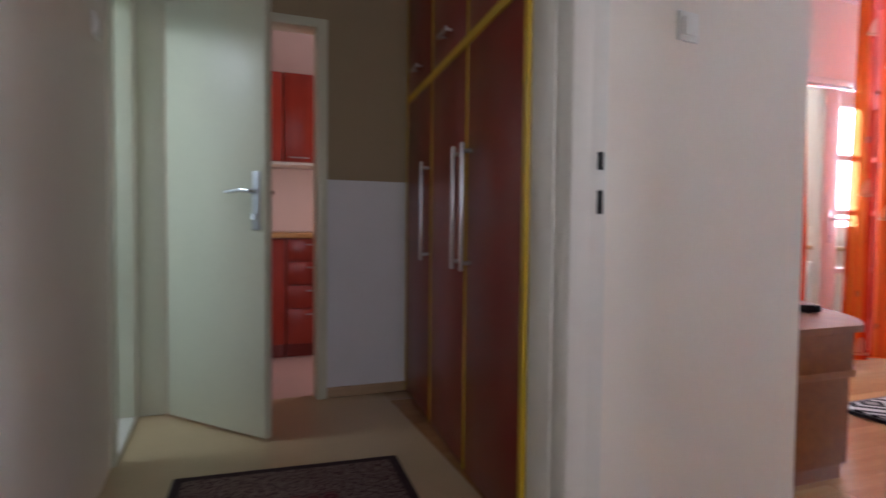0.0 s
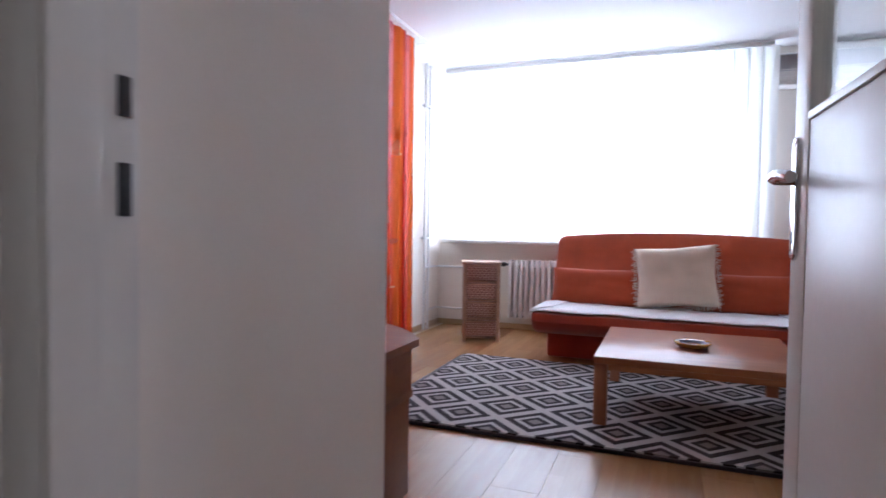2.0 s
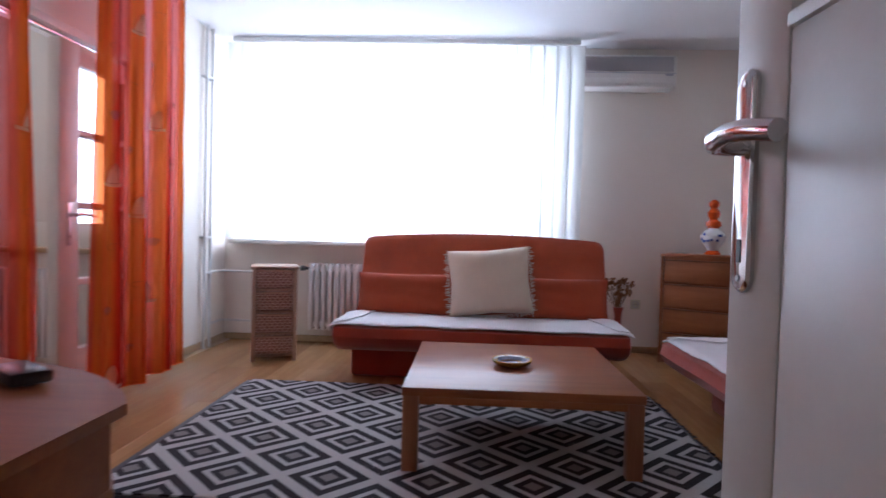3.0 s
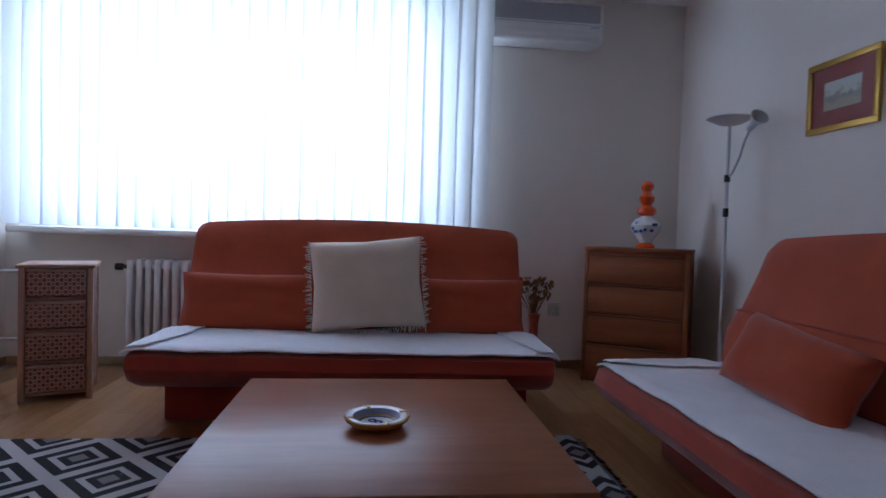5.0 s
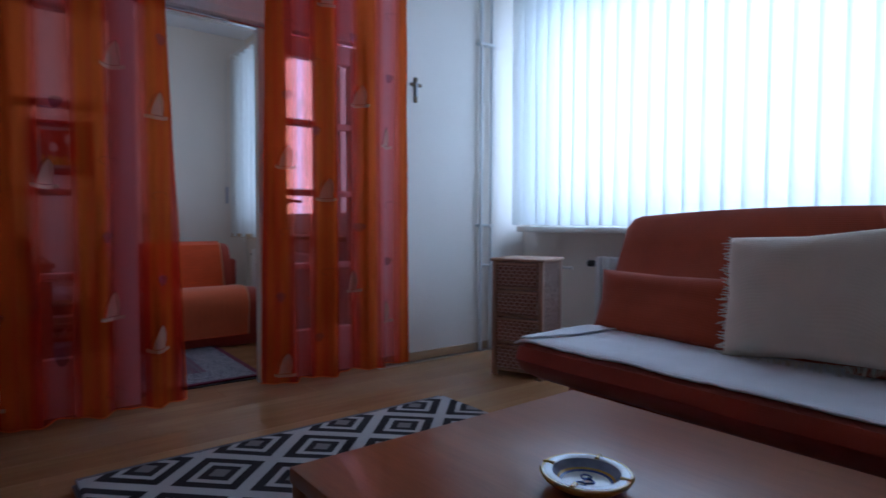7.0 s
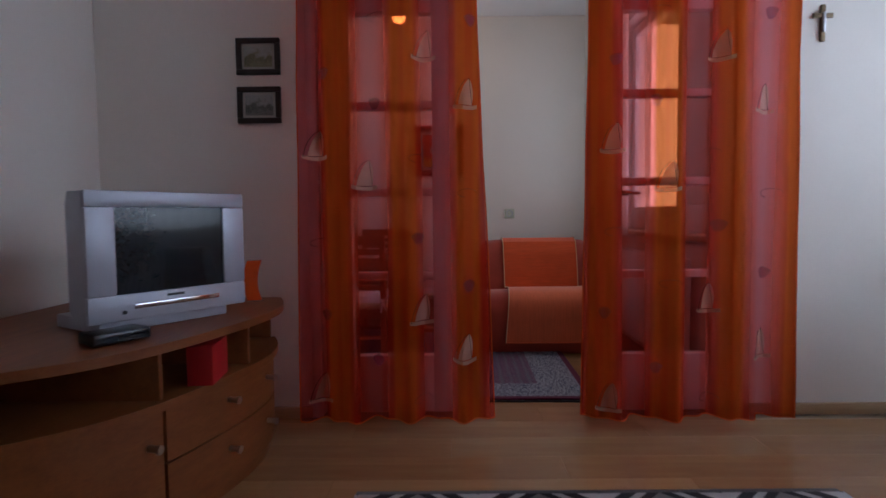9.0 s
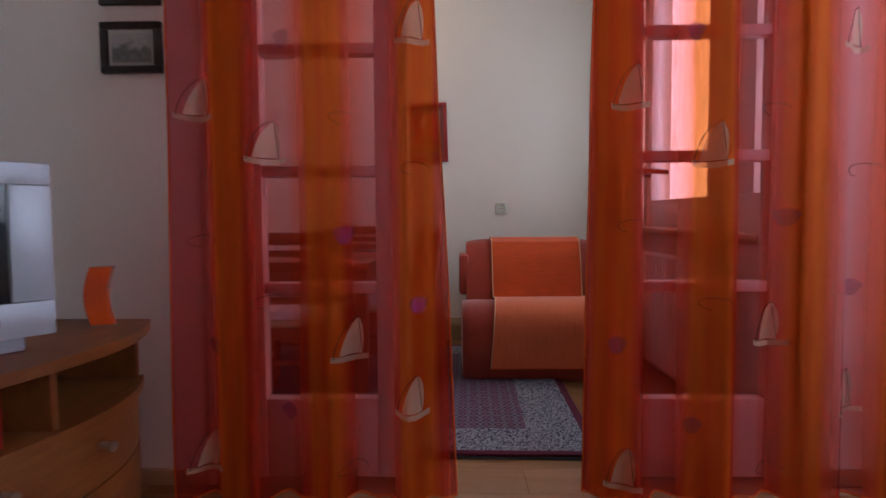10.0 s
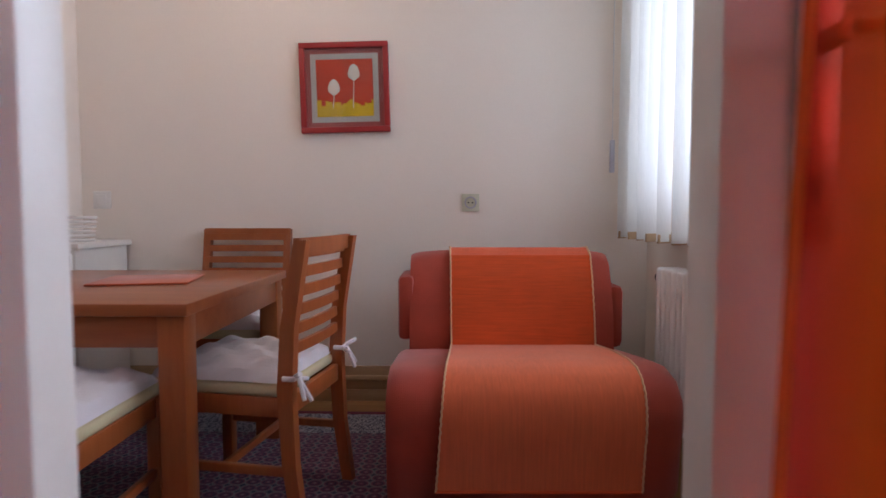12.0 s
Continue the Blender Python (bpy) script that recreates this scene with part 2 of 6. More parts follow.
def plaited():
    """Plaited drawer front: rows of small dark lozenges on pale cane."""
    m, nt, b = nodes_of("plaited_cane")
    vec = mapped(nt, (1, 1, 1))
    s = nt.nodes.new("ShaderNodeSeparateXYZ")
    nt.links.new(vec, s.inputs[0])
    across = math_node(nt, "ADD", s.outputs[1], math_node(nt, "MULTIPLY", s.outputs[0], 0.6))
    wob = noisy(nt, vec, 30.0, 2.0)
    u = math_node(nt, "SINE", math_node(nt, "MULTIPLY", across, 170.0))
    v = math_node(nt, "SINE", math_node(nt, "MULTIPLY_ADD", s.outputs[2], 150.0, math_node(nt, "MULTIPLY", wob, 1.5)))
    strand = math_node(nt, "SINE", math_node(nt, "MULTIPLY", s.outputs[2], 900.0))
    mark = math_node(nt, "MULTIPLY_ADD", math_node(nt, "MULTIPLY", u, v), 0.5, math_node(nt, "MULTIPLY_ADD", strand, 0.10, 0.5))
    r = ramp(nt, mark, [(0.25, (0.20, 0.075, 0.058)), (0.45, (0.38, 0.22, 0.17)), (0.60, (0.62, 0.47, 0.39)), (0.85, (0.30, 0.13, 0.10))])
    nt.links.new(r.outputs[0], b.inputs["Base Color"])
    b.inputs["Roughness"].default_value = 0.7
    bump(nt, b, mark, 0.7, 0.003)
    return m


WICKER = wicker()
PLAIT = plaited()
CANE = mat("pale_cane", (0.46, 0.29, 0.20), 0.6, var=0.15, scale=8, fine=90, relief=0.4)


def laminate_floor():
    """Beech laminate: one plank's colour and grain."""
    m, nt, b = nodes_of("beech_laminate")
    vec = mapped(nt, (2.0, 16, 16))
    n1 = noisy(nt, vec, 1.4, 6.0, 0.6)
    info = nt.nodes.new("ShaderNodeObjectInfo")
    mx = nt.nodes.new("ShaderNodeMath")
    mx.operation = "MULTIPLY_ADD"
    mx.inputs[1].default_value = 0.35
    nt.links.new(info.outputs["Random"], mx.inputs[0])
    hf = nt.nodes.new("ShaderNodeMath")
    hf.operation = "MULTIPLY"
    hf.inputs[1].default_value = 0.65
    nt.links.new(n1, hf.inputs[0])
    nt.links.new(hf.outputs[0], mx.inputs[2])
    strips = nt.nodes.new("ShaderNodeTexBrick")
    strips.inputs["Scale"].default_value = 1.0
    strips.inputs["Brick Width"].default_value, strips.inputs["Row Height"].default_value = 0.42, 0.065
    strips.inputs["Mortar Size"].default_value = 0.0
    strips.inputs["Color1"].default_value, strips.inputs["Color2"].default_value = (0.84, 0.84, 0.84, 1), (1, 1, 1, 1)
    nt.links.new(mapped(nt, (1, 1, 1)), strips.inputs["Vector"])
    r = ramp(nt, mx.outputs[0], [(0.25, (0.36, 0.175, 0.07)), (0.7, (0.48, 0.265, 0.115))])
    tone = nt.nodes.new("ShaderNodeMixRGB")
    tone.blend_type = "MULTIPLY"
    tone.inputs[0].default_value = 1.0
    nt.links.new(r.outputs[0], tone.inputs[1])
    nt.links.new(strips.outputs[0], tone.inputs[2])
    nt.links.new(tone.outputs[0], b.inputs["Base Color"])
    b.inputs["Roughness"].default_value = 0.26
    bump(nt, b, n1, 0.05)
    return m


FLOORW = laminate_floor()
LINO = mat("hall_linoleum", (0.50, 0.38, 0.22), 0.35, var=0.08, scale=2.5, fine=60, relief=0.05)
KFLOOR = mat("kitchen_floor", (0.55, 0.38, 0.32), 0.35, var=0.06, relief=0.05)


def diamond_rug():
    """Nested black, white and grey lozenges."""
    m, nt, b = nodes_of("lozenge_rug_pile")
    vec = mapped(nt, (1, 1, 1))
    s = nt.nodes.new("ShaderNodeSeparateXYZ")
    nt.links.new(vec, s.inputs[0])
    u = math_node(nt, "DIVIDE", s.outputs[0], RUG_U)
    v = math_node(nt, "DIVIDE", s.outputs[1], RUG_V)
    p = math_node(nt, "ADD", u, v)
    q = math_node(nt, "SUBTRACT", u, v)
    pa = math_node(nt, "ABSOLUTE", math_node(nt, "SUBTRACT", math_node(nt, "FRACT", p), 0.5))
    qa = math_node(nt, "ABSOLUTE", math_node(nt, "SUBTRACT", math_node(nt, "FRACT", q), 0.5))
    d = math_node(nt, "MULTIPLY", math_node(nt, "MAXIMUM", pa, qa), 2.0)
    black, white, grey = (0.016, 0.011, 0.014), (0.58, 0.54, 0.52), (0.26, 0.23, 0.22)
    r = ramp(nt, d, [(0.0, grey), (0.20, black), (0.40, white), (0.57, black), (0.83, white)])
    r.color_ramp.interpolation = "CONSTANT"
    fibre = noisy(nt, vec, 220.0, 2.0)
    ml = nt.nodes.new("ShaderNodeMixRGB")
    ml.blend_type = "MULTIPLY"
    ml.inputs[0].default_value = 0.35
    nt.links.new(r.outputs[0], ml.inputs[1])
    nt.links.new(fibre, ml.inputs[2])
    nt.links.new(ml.outputs[0], b.inputs["Base Color"])
    b.inputs["Roughness"].default_value = 0.95
    bump(nt, b, fibre, 0.7, 0.004)
    return m


def oriental(name, ground, motif, pale, edge, sx, sy, half_x, half_y):
    """A Persian-style rug: small repeating boteh in a field with a pale patterned border."""
    m, nt, b = nodes_of(name)
    vec = mapped(nt, (1, 1, 1))
    s = nt.nodes.new("ShaderNodeSeparateXYZ")
    nt.links.new(vec, s.inputs[0])
    br = nt.nodes.new("ShaderNodeTexVoronoi")
    mp = nt.nodes.new("ShaderNodeMapping")
    mp.inputs["Scale"].default_value = (1 / sx, 1 / sy, 1)
    nt.links.new(vec, mp.inputs[0])
    nt.links.new(mp.outputs[0], br.inputs["Vector"])
    br.inputs["Scale"].default_value = 1.0
    br.inputs["Randomness"].default_value = 0.12
    field = ramp(nt, br.outputs["Distance"], [(0.0, shade(pale, 0.8)), (0.14, motif), (0.30, ground), (0.42, motif), (0.52, shade(pale, 0.55)), (0.62, ground)])
    orn = noisy(nt, vec, 70.0, 2.0, 0.6)
    border = ramp(nt, orn, [(0.42, ground), (0.48, shade(pale, 0.8)), (0.54, pale), (0.58, shade(pale, 0.5)), (0.63, ground)])
    ax = math_node(nt, "SUBTRACT", half_x, math_node(nt, "ABSOLUTE", s.outputs[0]))
    ay = math_node(nt, "SUBTRACT", half_y, math_node(nt, "ABSOLUTE", s.outputs[1]))
    near = math_node(nt, "MINIMUM", ax, ay)
    inb = math_node(nt, "LESS_THAN", near, 0.26)
    ine = math_node(nt, "LESS_THAN", near, 0.035)
    m1, m2 = nt.nodes.new("ShaderNodeMixRGB"), nt.nodes.new("ShaderNodeMixRGB")
    nt.links.new(inb, m1.inputs[0])
    nt.links.new(field.outputs[0], m1.inputs[1])
    nt.links.new(border.outputs[0], m1.inputs[2])
    nt.links.new(ine, m2.inputs[0])
    nt.links.new(m1.outputs[0], m2.inputs[1])
    m2.inputs[2].default_value = (*edge, 1)
    nt.links.new(m2.outputs[0], b.inputs["Base Color"])
    b.inputs["Roughness"].default_value = 0.95
    bump(nt, b, noisy(nt, vec, 260.0, 2.0), 0.7, 0.003)
    return m


def sheer():
    """Orange, red and rose striped voile: coloured threads with open gaps between them."""
    m, nt, b = nodes_of("striped_voile")
    out = nt.nodes["Material Output"]
    uv = nt.nodes.new("ShaderNodeUVMap")
    uv.uv_map = "cloth"
    sp = nt.nodes.new("ShaderNodeSeparateXYZ")
    nt.links.new(uv.outputs[0], sp.inputs[0])
    mp = nt.nodes.new("ShaderNodeMapping")
    mp.inputs["Scale"].default_value = (1.0, 0.03, 1.0)
    nt.links.new(uv.outputs[0], mp.inputs["Vector"])
    slub = noisy(nt, mp.outputs[0], 14.0, 2.0, 0.5)
    phase = math_node(nt, "DIVIDE", math_node(nt, "SUBTRACT", sp.outputs[0], 4.475 - 0.1375), 0.275)
    tri = math_node(nt, "MULTIPLY", math_node(nt, "ABSOLUTE", math_node(nt, "SUBTRACT", math_node(nt, "FRACT", phase), 0.5)), 2.0)
    # 1 in the middle of a rose band, 0 in the middle of an orange one
    n = math_node(nt, "ADD", tri, math_node(nt, "MULTIPLY_ADD", slub, 0.5, -0.25))
    orange, red, rose = (0.86, 0.135, 0.010), (0.82, 0.050, 0.014), (0.82, 0.050, 0.024)
    r = ramp(nt, n, [(0.0, (0.84, 0.095, 0.010)), (0.14, orange), (0.30, orange), (0.46, red), (0.66, red), (0.84, rose)])
    # close-woven orange bands hide more than the thin rose ones
    thick = ramp(nt, n, [(0.0, (0.46,) * 3), (0.30, (0.50,) * 3), (0.44, (0.36,) * 3), (0.66, (0.27,) * 3), (0.84, (0.22,) * 3)])
    gaps = ramp(nt, n, [(0.0, (0.58, 0.15, 0.04)), (0.30, (0.60, 0.15, 0.04)), (0.44, (0.76, 0.18, 0.12)), (0.66, (0.76, 0.25, 0.24)), (0.84, (0.72, 0.32, 0.37))])
    tr = nt.nodes.new("ShaderNodeBsdfTransparent")
    tl = nt.nodes.new("ShaderNodeBsdfTranslucent")
    df = nt.nodes.new("ShaderNodeBsdfDiffuse")
    nt.links.new(gaps.outputs[0], tr.inputs[0])
    for sh in (tl, df):
        nt.links.new(r.outputs[0], sh.inputs[0])
    a1, a2 = nt.nodes.new("ShaderNodeMixShader"), nt.nodes.new("ShaderNodeMixShader")
    a1.inputs[0].default_value = 0.5
    nt.links.new(df.outputs[0], a1.inputs[1])
    nt.links.new(tl.outputs[0], a1.inputs[2])
    nt.links.new(thick.outputs[0], a2.inputs[0])
    nt.links.new(tr.outputs[0], a2.inputs[1])
    nt.links.new(a1.outputs[0], a2.inputs[2])
    nt.links.new(a2.outputs[0], out.inputs[0])
    return m


def blind_cloth(name, colour, translucent):
    m, nt, b = nodes_of(name)
    out = nt.nodes["Material Output"]
    vec = mapped(nt, (1, 60, 4))
    n = noisy(nt, vec, 5.0, 3.0)
    r = ramp(nt, n, [(0.3, shade(colour, 0.93)), (0.7, colour)])
    tl, df = nt.nodes.new("ShaderNodeBsdfTranslucent"), nt.nodes.new("ShaderNodeBsdfDiffuse")
    mx = nt.nodes.new("ShaderNodeMixShader")
    mx.inputs[0].default_value = translucent
    nt.links.new(r.outputs[0], tl.inputs[0])
    nt.links.new(r.outputs[0], df.inputs[0])
    nt.links.new(df.outputs[0], mx.inputs[1])
    nt.links.new(tl.outputs[0], mx.inputs[2])
    nt.links.new(mx.outputs[0], out.inputs[0])
    return m


def glass_mat(name, tint=(0.95, 0.97, 0.97)):
    m, nt, b = nodes_of(name)
    out = nt.nodes["Material Output"]
    tr, gl = nt.nodes.new("ShaderNodeBsdfTransparent"), nt.nodes.new("ShaderNodeBsdfGlossy")
    tr.inputs[0].default_value = (*tint, 1)
    gl.inputs["Roughness"].default_value = 0.02
    lw = nt.nodes.new("ShaderNodeLayerWeight")
    lw.inputs[0].default_value = 0.5
    edge = math_node(nt, "MULTIPLY_ADD", math_node(nt, "POWER", lw.outputs["Facing"], 4.0), 0.5, 0.025)
    mx = nt.nodes.new("ShaderNodeMixShader")
    nt.links.new(edge, mx.inputs[0])
    nt.links.new(tr.outputs[0], mx.inputs[1])
    nt.links.new(gl.outputs[0], mx.inputs[2])
    nt.links.new(mx.outputs[0], out.inputs[0])
    return m


def glow(name, colour, strength):
    m, nt, b = nodes_of(name)
    b.inputs["Base Color"].default_value = (*colour, 1)
    b.inputs["Emission Color"].default_value = (*colour, 1)
    b.inputs["Emission Strength"].default_value = strength
    return m


LOZENGE = diamond_rug()
DINRUG = oriental("dining_rug_pile", (0.040, 0.042, 0.090), (0.20, 0.060, 0.11), (0.42, 0.42, 0.46), (0.12, 0.008, 0.035), 0.052, 0.044, 1.0, 0.92)
HALLRUG = oriental("hall_rug_pile", (0.05, 0.012, 0.02), (0.15, 0.02, 0.03), (0.24, 0.17, 0.14), (0.03, 0.012, 0.016), 0.06, 0.05, 0.42, 0.6)
SHEER = sheer()
BLIND = blind_cloth("blind_fabric", (0.84, 0.86, 0.84), 0.5)
GLASS = glass_mat("window_glass")
SCREEN = mat("tv_glass", (0.016, 0.022, 0.027), 0.10, var=0.05, relief=0.0, coat=0.5)
BULB = glow("warm_bulb", (1.0, 0.72, 0.38), 12.0)


def backdrop_mat():
    """Bright trees and sky outside the windows."""
    m, nt, b = nodes_of("garden_distance")
    out = nt.nodes["Material Output"]
    vec = mapped(nt, (1, 1, 1))
    n = noisy(nt, vec, 1.2, 6.0, 0.7)
    r = ramp(nt, n, [(0.30, (0.45, 0.55, 0.42)), (0.42, (0.72, 0.84, 0.86)), (0.55, (0.84, 0.93, 1.0))])
    em = nt.nodes.new("ShaderNodeEmission")
    em.inputs[1].default_value = OUTSIDE
    nt.links.new(r.outputs[0], em.inputs[0])
    nt.links.new(em.outputs[0], out.inputs[0])
    return m


BACKDROP = backdrop_mat()


# ---- mesh helpers ----
def box(bm, x0, x1, y0, y1, z0, z1, bev=0.0, seg=2):
    m = Matrix.Translation(((x0 + x1) / 2, (y0 + y1) / 2, (z0 + z1) / 2)) @ Matrix.Diagonal((abs(x1 - x0), abs(y1 - y0), abs(z1 - z0), 1))
    r = bmesh.ops.create_cube(bm, size=1.0, matrix=m)
    if bev:
        es = list({e for v in r["verts"] for e in v.link_edges})
        bmesh.ops.bevel(bm, geom=es, offset=bev, segments=seg, affect="EDGES", profile=0.5)
    return bm


def boxed(x0, x1, y0, y1, z0, z1, bev=0.0, seg=2):
    return box(bmesh.new(), x0, x1, y0, y1, z0, z1, bev, seg)


def rod(bm, a, b, r, r2=None, seg=12):
    a, b = Vector(a), Vector(b)
    d = b - a
    m = Matrix.Translation((a + b) / 2) @ d.to_track_quat("Z", "Y").to_matrix().to_4x4()
    bmesh.ops.create_cone(bm, cap_ends=True, segments=seg, radius1=r, radius2=r if r2 is None else r2, depth=d.length, matrix=m)
    return bm


def rods(*items, seg=12):
    bm = bmesh.new()
    for a, b, r in items:
        rod(bm, a, b, r, seg=seg)
    return bm


def lathe(profile, seg=32, caps=True):
    """A turned body from (radius, height) pairs."""
    bm = bmesh.new()
    rings = []
    for r, z in profile:
        rings.append([bm.verts.new((max(r, 1e-4) * math.cos(2 * math.pi * i / seg), max(r, 1e-4) * math.sin(2 * math.pi * i / seg), z)) for i in range(seg)])
    for lo, hi in zip(rings, rings[1:]):
        for i in range(seg):
            bm.faces.new((lo[i], lo[(i + 1) % seg], hi[(i + 1) % seg], hi[i]))
    if caps:
        bm.faces.new(rings[0][::-1])
        bm.faces.new(rings[-1])
    return bm


def sheet(fn, nu, nv, thick=0.0):
    """A surface fn(u, v), both 0 to 1; with thickness it becomes a closed slab."""
    bm = bmesh.new()
    g = [[bm.verts.new(fn(i / nu, j / nv)) for j in range(nv + 1)] for i in range(nu + 1)]
    for i in range(nu):
        for j in range(nv):
            bm.faces.new((g[i][j], g[i + 1][j], g[i + 1][j + 1], g[i][j + 1]))
    if thick:
        bmesh.ops.recalc_face_normals(bm, faces=bm.faces)
        bmesh.ops.solidify(bm, geom=bm.faces[:], thickness=thick)
    return bm


def loft(sections, close=True):
    """Skin between equal rings of points, with capped ends."""
    bm = bmesh.new()
    rings = [[bm.verts.new(p) for p in ring] for ring in sections]
    n = len(rings[0])
    for a, b in zip(rings, rings[1:]):
        for i in range(n):
            bm.faces.new((a[i], a[(i + 1) % n], b[(i + 1) % n], b[i]))
    bm.faces.new(rings[0][::-1])
    bm.faces.new(rings[-1])
    bmesh.ops.recalc_face_normals(bm, faces=bm.faces)
    return bm


def tube(pts, r, seg=6):
    """One bent cord through the points."""
    rings = []
    for i, p in enumerate(pts):
        d = (pts[min(i + 1, len(pts) - 1)] - pts[max(i - 1, 0)]).normalized()
        q = d.to_track_quat("Z", "Y")
        rings.append([p + q @ Vector((r * math.cos(6.2832 * k / seg), r * math.sin(6.2832 * k / seg), 0)) for k in range(seg)])
    return loft(rings)


def finish(bm, name, material, smooth=True, angle=40):
    bmesh.ops.recalc_face_normals(bm, faces=bm.faces)
    me = bpy.data.meshes.new(name)
    bm.to_mesh(me)
    bm.free()
    me.materials.append(material)
    if smooth:
        me.shade_smooth()
        me.set_sharp_from_angle(angle=radians(angle))
    return me


def part(name, bm, material, parent, label=""):
    ob = new(name, finish(bm, name, material))
    ob.parent = parent
    return tagged(ob, label)


def thing(name, m, label, category, group=""):
    ob = new(name)
    ob.empty_display_size = 0.1
    ob.matrix_world = m
    return tagged(ob, label, category, group)


def solo(name, bm, material, label, category, m=None, group="", kind=""):
    ob = new(name, finish(bm, name, material))
    if m is not None:
        ob.matrix_world = m
    return tagged(ob, label, category, group, kind)


def structure(name, bm, material, label, category):
    return solo(name, bm, material, label, category, kind="structure")


def at(x, y, z=0.0, turn=0.0):
    return pose(x, y, z, 0, 0, turn)


# ---- structure ----
CEIL_Z = 2.62
WALL_E, WALL_N, WALL_S, WALL_W = 6.58, 3.86, -0.68, 2.22
DIN_N, DIN_E, DIN_W = 6.14, 5.22, 1.75


def wall(name, pieces, material, label):
    bm = bmesh.new()
    for p in pieces:
        box(bm, *p)
    return structure(name, bm, material, label, "wall")


# living room
wall("wall_east", [(WALL_E, WALL_E + 0.3, -0.83, 1.02, 0, CEIL_Z), (WALL_E, WALL_E + 0.3, 3.78, 4.01, 0, CEIL_Z), (WALL_E, WALL_E + 0.3, 1.02, 3.78, 0, 0.86),
                   (WALL_E, WALL_E + 0.3, 1.02, 3.78, 2.52, CEIL_Z)], WALL, "white painted plaster wall with a wide window")
wall("wall_north", [(WALL_W - 0.1, 3.19, WALL_N, WALL_N + 0.15, 0, CEIL_Z), (5.21, WALL_E, WALL_N, WALL_N + 0.15, 0, CEIL_Z), (3.19, 5.21, WALL_N, WALL_N + 0.15, 2.06, CEIL_Z)], WALL,
     "white painted wall with a wide glazed doorway")
wall("wall_south", [(1.16, WALL_E, WALL_S - 0.15, WALL_S, 0, CEIL_Z)], WALL, "white painted plaster wall")
wall("wall_west", [(WALL_W - 0.06, WALL_W, 2.36, WALL_N, 0, CEIL_Z), (1.22, 1.36, WALL_S, 1.26, 0, CEIL_Z), (1.22, 1.36, 1.26, 2.26, 2.10, CEIL_Z)], WALL,
     "white painted partition with a doorway to the hall")
stub = loft([[Vector((x, y, z)) for x, y in ((1.34, 2.225), (WALL_W, 2.30), (WALL_W, 2.36), (1.34, 2.30))] for z in (0, CEIL_Z)])
box(stub, 1.258, 1.345, 2.275, 2.42, 0, CEIL_Z - 0.004)
structure("wall_stub", stub, WALL, "white painted end wall beside the doorway", "wall")
# hall
# end wall in two tones, darker above 1.22 m
wall("wall_hall_end", [(0.95, 2.05, 4.16, 4.26, 1.22, CEIL_Z), (0.0, 0.95, 4.16, 4.26, 2.08, CEIL_Z)], HALLWALL, "beige upper part of the hall end wall")
wall("wall_hall_lower", [(0.95, 2.05, 4.163, 4.26, 0, 1.22)], LOWERWALL, "grey-white lower part of the hall end wall")
wall("wall_hall_left", [(-0.12, 0.0, -0.9, 3.50, 0, CEIL_Z), (-0.12, 0.0, 3.50, 4.24, 2.08, CEIL_Z)], WALL, "pale painted hall wall")
# the opening in this wall is added for the hall's fill lamp
wall("wall_hall_back", [(-0.12, 0.22, -1.0, -0.9, 0, CEIL_Z), (1.02, 1.3, -1.0, -0.9, 0, CEIL_Z), (0.22, 1.02, -1.0, -0.9, 0, 1.15), (0.22, 1.02, -1.0, -0.9, 2.15, CEIL_Z)], WALL, "pale painted hall wall")
# bathroom
wall("wall_bathroom", [(-2.0, -1.9, 2.7, 4.4, 0, CEIL_Z), (-2.0, -0.12, 2.6, 2.7, 0, CEIL_Z), (-2.0, 0.0, 4.26, 4.36, 0, CEIL_Z)], TILEW, "white tiled bathroom wall")
# kitchen
wall("wall_kitchen", [(-0.1, 2.3, 5.72, 5.82, 0, CEIL_Z), (-0.1, 0.0, 4.36, 5.72, 0, CEIL_Z), (2.3, 2.4, 4.24, 5.82, 0, CEIL_Z)], PINKWALL, "pale pink painted kitchen wall")
# dining room
wall("wall_dining_north", [(DIN_W - 0.1, DIN_E + 0.25, DIN_N, DIN_N + 0.15, 0, CEIL_Z)], WALL, "cream white painted dining room wall")
wall("wall_dining_east", [(DIN_E, DIN_E + 0.25, 4.01, 4.10, 0, CEIL_Z), (DIN_E, DIN_E + 0.25, 5.85, DIN_N, 0, CEIL_Z), (DIN_E, DIN_E + 0.25, 4.10, 5.85, 0, 0.80), (DIN_E, DIN_E + 0.25, 4.10, 5.85, 2.4, CEIL_Z)],
     WALL, "white painted wall with a window")
wall("wall_dining_west", [(2.42, 2.5, 4.01, 5.0, 0, CEIL_Z), (2.42, 2.5, 5.0, DIN_N, 0, CEIL_Z)], WALL, "cream white painted wall")

structure("ceiling", boxed(-2.1, 7.0, -1.1, 6.4, CEIL_Z, CEIL_Z + 0.15), CEIL, "flat white painted ceiling", "ceiling")
structure("floor", boxed(-2.1, 7.0, -1.1, 6.4, -0.12, -0.011), SKIRT, "beech laminate floor", "floor")
structure("floor_hall", boxed(-0.1, 1.28, -1.0, 4.22, -0.011, 0.0), LINO, "tan linoleum hall floor", "floor")
structure("floor_kitchen", boxed(-0.1, 2.3, 4.22, 5.8, -0.011, 0.0), KFLOOR, "pinkish kitchen floor", "floor")
structure("floor_bathroom", boxed(-2.0, -0.1, 2.6, 4.36, -0.011, 0.0), TILEW, "white tiled bathroom floor", "floor")
